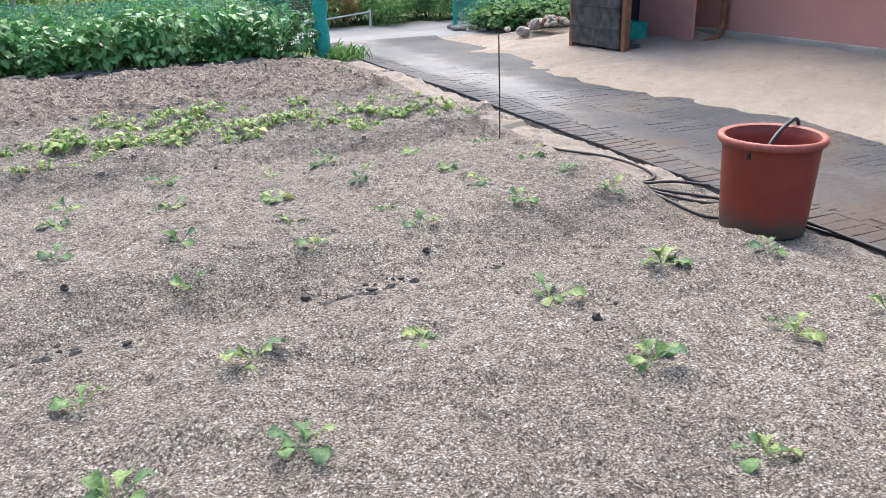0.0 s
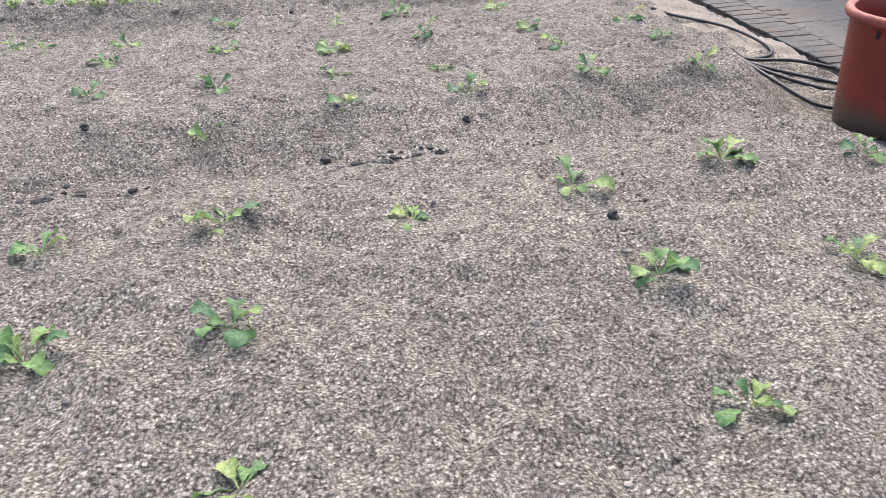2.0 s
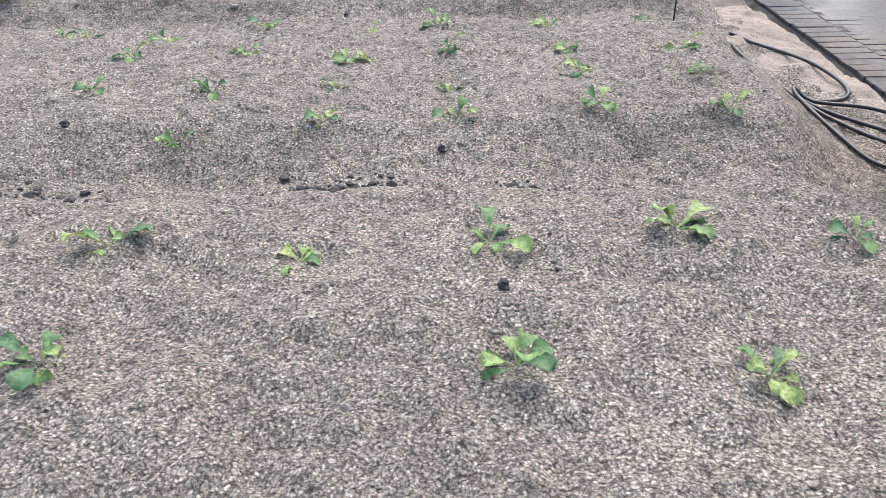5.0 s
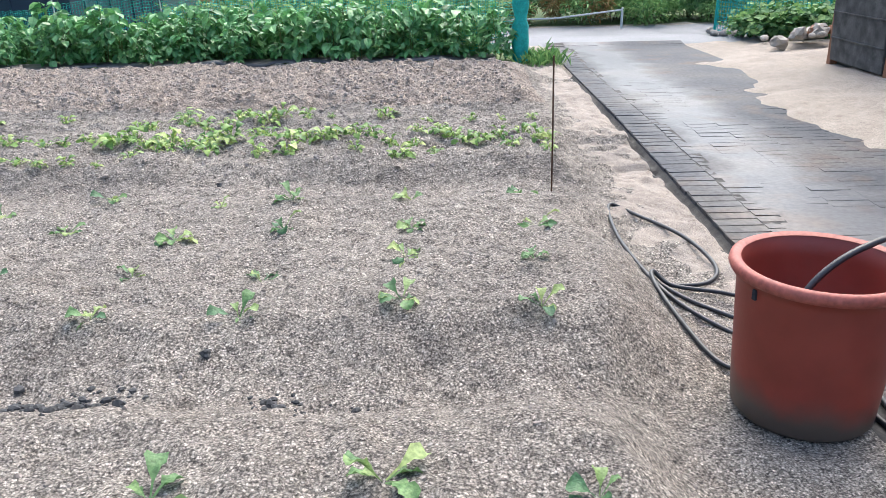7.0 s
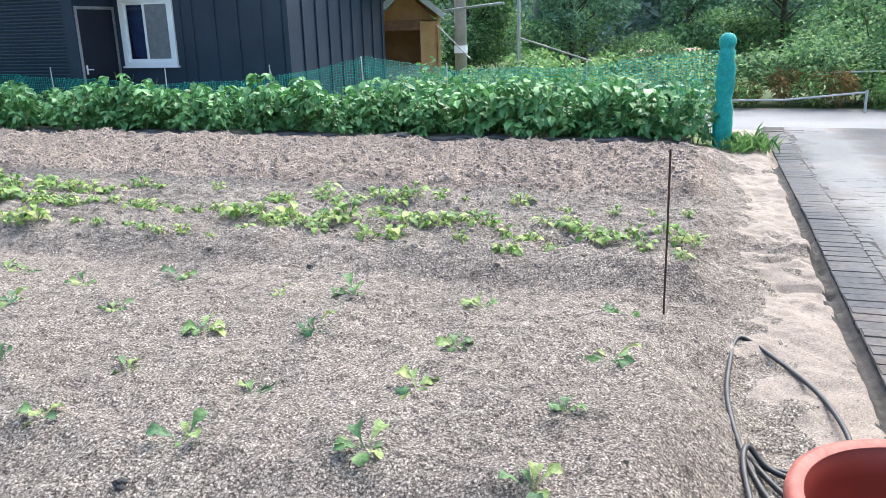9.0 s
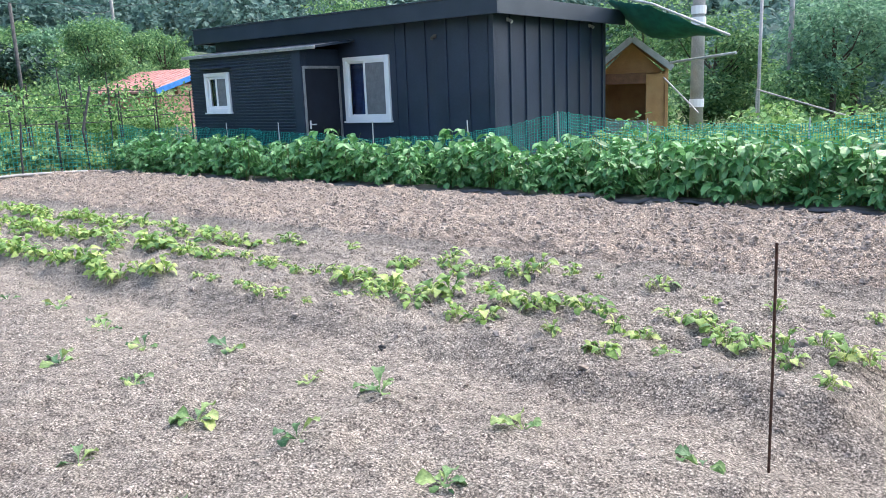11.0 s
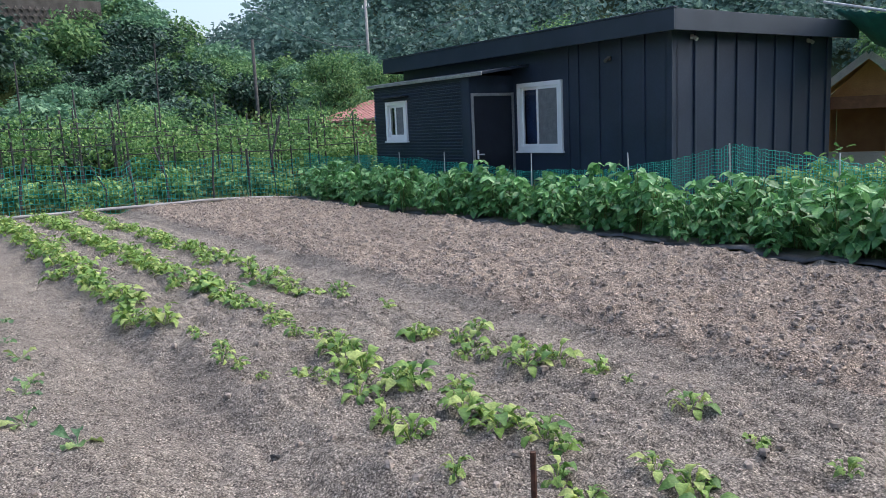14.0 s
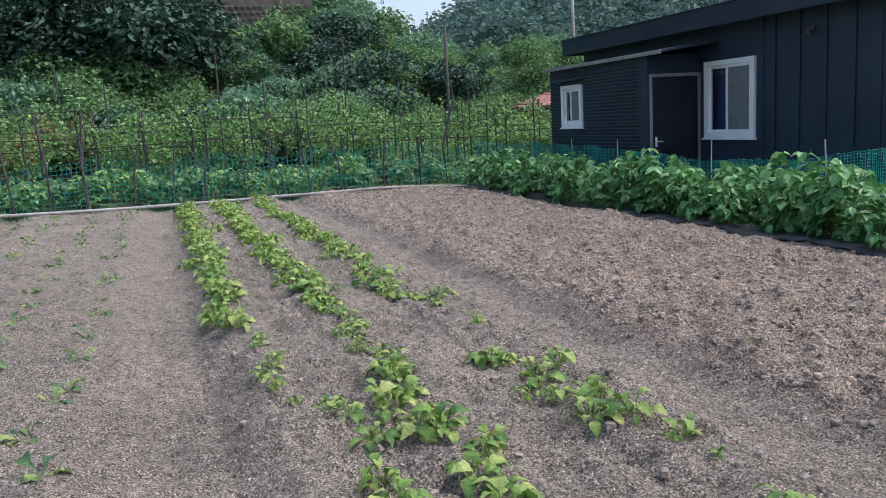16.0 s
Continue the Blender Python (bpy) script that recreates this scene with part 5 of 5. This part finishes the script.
for i in range(26):
    bm = bmesh.new()
    bmesh.ops.create_icosphere(bm, subdivisions=2, radius=r.uniform(.05, .13))
    for v in bm.verts:
        v.co *= 1 + .7 * noise.noise(v.co * 9 + Vector((0, i * 3.7, 0)))
        v.co.z *= .75
    a, d = r.uniform(0, 6.28), abs(r.normal(0, .4))
    bmesh.ops.translate(bm, vec=(d * math.cos(a), d * math.sin(a), .3 * max(0, .7 - d) + .03), verts=bm.verts)
    part("stone", bm, M_BROWN if i % 5 == 0 else M_STONE, rub)

# ---- crumbs on the soil ----


def lumps(name, label, category, spots, mat, low, high, seed, flat=.7):
    q = np.random.RandomState(seed)
    ring = [(math.cos(i * math.pi / 3), math.sin(i * math.pi / 3)) for i in range(6)]
    base = np.array([(c * .95, d * .95, -.35) for c, d in ring] + [(c * .78, d * .78, .5) for c, d in ring] + [(0, 0, .95)])
    tris = np.array([t for i in range(6) for t in ((i, (i + 1) % 6, i + 6), ((i + 1) % 6, (i + 1) % 6 + 6, i + 6), (i + 6, (i + 1) % 6 + 6, 12))])
    n, k = len(spots), len(base)
    z = land(spots[:, 0], spots[:, 1])
    s = low + (high - low) * q.rand(n) ** 3
    a = q.uniform(0, 6.28, n)
    v = base[None] * (1 + .2 * q.normal(0, 1, (n, k, 1))) * s[:, None, None] * np.array((1, .75, flat))
    x, y = v[..., 0] * np.cos(a)[:, None] - v[..., 1] * np.sin(a)[:, None], v[..., 0] * np.sin(a)[:, None] + v[..., 1] * np.cos(a)[:, None]
    v = np.stack((x + spots[:, :1], y + spots[:, 1:2], v[..., 2] + (z + s * .25)[:, None]), -1)
    f = (tris[None] + (np.arange(n) * k)[:, None, None]).reshape(-1, 3)
    return tagged(new(name, mesh_from(name, v.reshape(-1, 3), f.tolist(), mat)), label, category, kind="stuff")


q = np.random.RandomState(23)
spread = lambda n, x0, x1, y0, y1: np.stack((q.uniform(x0, x1, n), q.uniform(y0, y1, n)), -1)
M_CLOD = weathered("soil_clod", (0.19, 0.16, 0.132), (0.42, 0.365, 0.315), 20, .95, .004)
lumps("soil_clods", "crumbly brown clods on the freshly tilled bed", "soil clods", np.concatenate((spread(20000, -12.3, 3.2, 8.7, 12.0), spread(1500, -9, 3.3, 6.2, 8.3))), M_CLOD, .005, .030, 1, .75)
lumps("soil_crumbs", "small crumbs of damp soil on the garden beds", "soil crumbs", np.concatenate((spread(1800, -1, 3.3, .6, 5.6), spread(4200, -9, 2.8, 3.7, 6.0), spread(12000, -8, 3.3, 6.0, 8.6))), M_CLOD, .002, .014, 2)
lumps("pebbles", "scattered pale pebbles on the garden soil", "pebbles", spread(260, -4, 4.0, .8, 8.5), M_STONE, .005, .014, 3)
M_CHAR = weathered("dark_leaf_litter", (0.02, 0.022, 0.024), (0.06, 0.06, 0.06), 20, .8, .003)
fur = np.concatenate([np.stack((q.normal(cx, .12, m), q.normal(cy, .055, m)), -1) for cx, cy, m in ((.98, 3.28, 80), (1.86, 3.28, 30), (-.55, 3.24, 100), (-.15, 3.26, 50), (-.9, 3.22, 70), (1.2, 3.32, 24))])
lumps("furrow_litter", "dark rotted litter lying in the furrow", "litter", fur, M_CHAR, .008, .03, 4, .5)
for x, y in ((1.675, 2.27), (1.505, 3.55), (0.83, 6.16), (-0.2, 3.75)):
    t = thing("dark_clod", "single dark clod lying on the bed", "soil clod", (x, y, float(land(np.array([x]), np.array([y]))[0]) + .008), "dark clods")
    bm = bmesh.new()
    bmesh.ops.create_icosphere(bm, subdivisions=2, radius=.019)
    for v in bm.verts:
        v.co *= 1 + .8 * noise.noise(v.co * 70)
    part("clod", bm, M_CHAR, t)

# ---- mulch film edge under the beans ----
film = thing("mulch_film", "black and grey mulch film along the bean row foot", "film")
bm = bmesh.new()
pts = [(x, 12.22 + .03 * math.sin(x * 2.1), 12.55) for x in np.linspace(-12.3, 3.1, 90)]
rows = [[bm.verts.new((x, a, float(land(np.array([x]), np.array([a]))[0]) + .02)), bm.verts.new((x, a + .05, float(land(np.array([x]), np.array([a]))[0]) + .06)), bm.verts.new((x, b, height(x, b) + .085))] for x, a, b in pts]
for a, b in zip(rows, rows[1:]):
    for k in range(2):
        bm.faces.new((a[k], b[k], b[k + 1], a[k + 1]))
sheet = part("sheet", bm, M_MULCH, film, smooth=True)
sheet.modifiers.new("thick", "SOLIDIFY").thickness = .004

# ---- the paved path ----
path = thing("path", "wet grey paved path of long narrow blocks with silted joints", "path", kind="structure")


def paving():
    """Worn wet concrete blocks: puddled sheen, silt and rusty stains in patches."""
    m, nt, b = material("wet_paving", (0.25, 0.25, 0.25), .4)
    geo = nt.nodes.new("ShaderNodeNewGeometry").outputs["Position"]
    n1, n2, n3 = node(nt, "TexNoise", Scale=.8, Detail=5.0), node(nt, "TexNoise", Scale=26.0, Detail=5.0), node(nt, "TexNoise", Scale=1.7, Detail=6.0)
    for n in (n1, n2, n3):
        nt.links.new(geo, n.inputs["Vector"])
    info = nt.nodes.new("ShaderNodeObjectInfo").outputs["Random"]
    col = ramp(nt, n1.outputs["Fac"], ((.36, (.046, .052, .062)), (.5, (.068, .072, .08)), (.64, (.10, .096, .092))))
    sep = nt.nodes.new("ShaderNodeSeparateXYZ")
    nt.links.new(geo, sep.inputs["Vector"])
    lane = nt.nodes.new("ShaderNodeMath")
    lane.operation = "MULTIPLY_ADD"
    lane.inputs[1].default_value = .9
    nt.links.new(n3.outputs["Fac"], lane.inputs[0])
    nt.links.new(sep.outputs["X"], lane.inputs[2])
    rust = ramp(nt, n3.outputs["Fac"], ((.54, (0, 0, 0)), (.68, (.7, .7, .7))))
    col = mixed(nt, rust, col, (.11, .08, .06))
    grain = ramp(nt, n2.outputs["Fac"], ((.3, (.7, .7, .7)), (.7, (1.2, 1.2, 1.2))))
    tone = ramp(nt, info, ((0, (.9, .9, .91)), (1, (1.07, 1.06, 1.05))))
    nt.links.new(mixed(nt, 1.0, mixed(nt, 1.0, col, grain, "MULTIPLY"), tone, "MULTIPLY"), b.inputs["Base Color"])
    span = nt.nodes.new("ShaderNodeMapRange")
    span.inputs["From Min"].default_value, span.inputs["From Max"].default_value = 4.4, 6.6
    nt.links.new(lane.outputs[0], span.inputs["Value"])
    wet = ramp(nt, span.outputs["Result"], ((.12, (.7, .7, .7)), (.28, (.4, .4, .4)), (.46, (.38, .38, .38)), (.66, (.7, .7, .7))))
    nt.links.new(wet, b.inputs["Roughness"])
    b.inputs["Specular IOR Level"].default_value = .19
    bumped(nt, b, n2.outputs["Fac"], .6, .003)
    return m


M_PAVE = paving()
PW, PD = 0.285, 0.118


def paver_mesh(seed):
    q = random.Random(seed)
    bm = box(bmesh.new(), -PW / 2 + .002, -PD / 2 + .003, -.06, PW / 2 - .002, PD / 2 - .003, 0, .006)
    for v in bm.verts:
        v.co += Vector((q.uniform(-.003, .003), q.uniform(-.003, .003), q.uniform(-.002, .002)))
    me = bpy.data.meshes.new("paver")
    bm.to_mesh(me)
    bm.free()
    me.materials.append(M_PAVE)
    return me


pavers = [paver_mesh(i) for i in range(5)]
pr = random.Random(31)
rest = bmesh.new()
for c in range(8):
    for k in range(146):
        y = -2.6 + k * PD + (0, .05, .02, .07, .035, .06, .01, .045)[c]
        x = 4.09 + PW / 2 + c * PW + pr.uniform(-.005, .006)
        z = height(5.0, y) + .024 + pr.uniform(-.0035, .0015) + .012 * fuzz(np.array([x]), np.array([y]), 1.4, 2)[0]
        m = pose(x, y, z, pr.uniform(-.25, .25), pr.uniform(-.12, .12), pr.uniform(-2.2, 2.2))
        if 4.3 < y < 10.2 and c < 5:
            shared("paver", pavers[pr.randrange(5)], path, m)
        else:
            b2 = bmesh.new()
            b2.from_mesh(pavers[pr.randrange(5)])
            b2.transform(m)
            tmp = bpy.data.meshes.new("t")
            b2.to_mesh(tmp)
            b2.free()
            rest.from_mesh(tmp)
            bpy.data.meshes.remove(tmp)
ob = part("pavers_beyond", rest, M_PAVE, path)
tagged(ob, kind="stuff")
silt = thing("path_bed", "dark silt and thin wet cement slurry over the paving blocks", "path", kind="structure")
bm = bmesh.new()
xs, ys = np.linspace(4.092, 6.4, 48), np.linspace(-2.7, 14.72, 300)
SX, SY = np.meshgrid(xs, ys)
swirl = fuzz(SX, SY, 0.5, 3) + 0.6 * fuzz(SX, SY, 0.17, 1)
flood = step(4.34, 4.5, SX + 0.10 * fuzz(SX, SY, 0.6, 5))
SZ = np.array([height(5.0, y) for y in ys])[:, None] + .0195 + flood * (.0045 + .004 * swirl * (1 - step(10, 11.5, SY)) + .005 * step(10, 12, SY)) + .012 * fuzz(SX, SY, 1.4, 2)
rows = [[bm.verts.new(p) for p in zip(a, b, c)] for a, b, c in zip(SX.tolist(), SY.tolist(), SZ.tolist())]
for j, (a, b) in enumerate(zip(rows, rows[1:])):
    for k in range(len(xs) - 1):
        f = bm.faces.new((a[k], a[k + 1], b[k + 1], b[k]))
        f.smooth, f.material_index = True, int(flood[j, k] > .35)
part("silt", bm, M_SILT, silt).data.materials.append(M_PAVE)
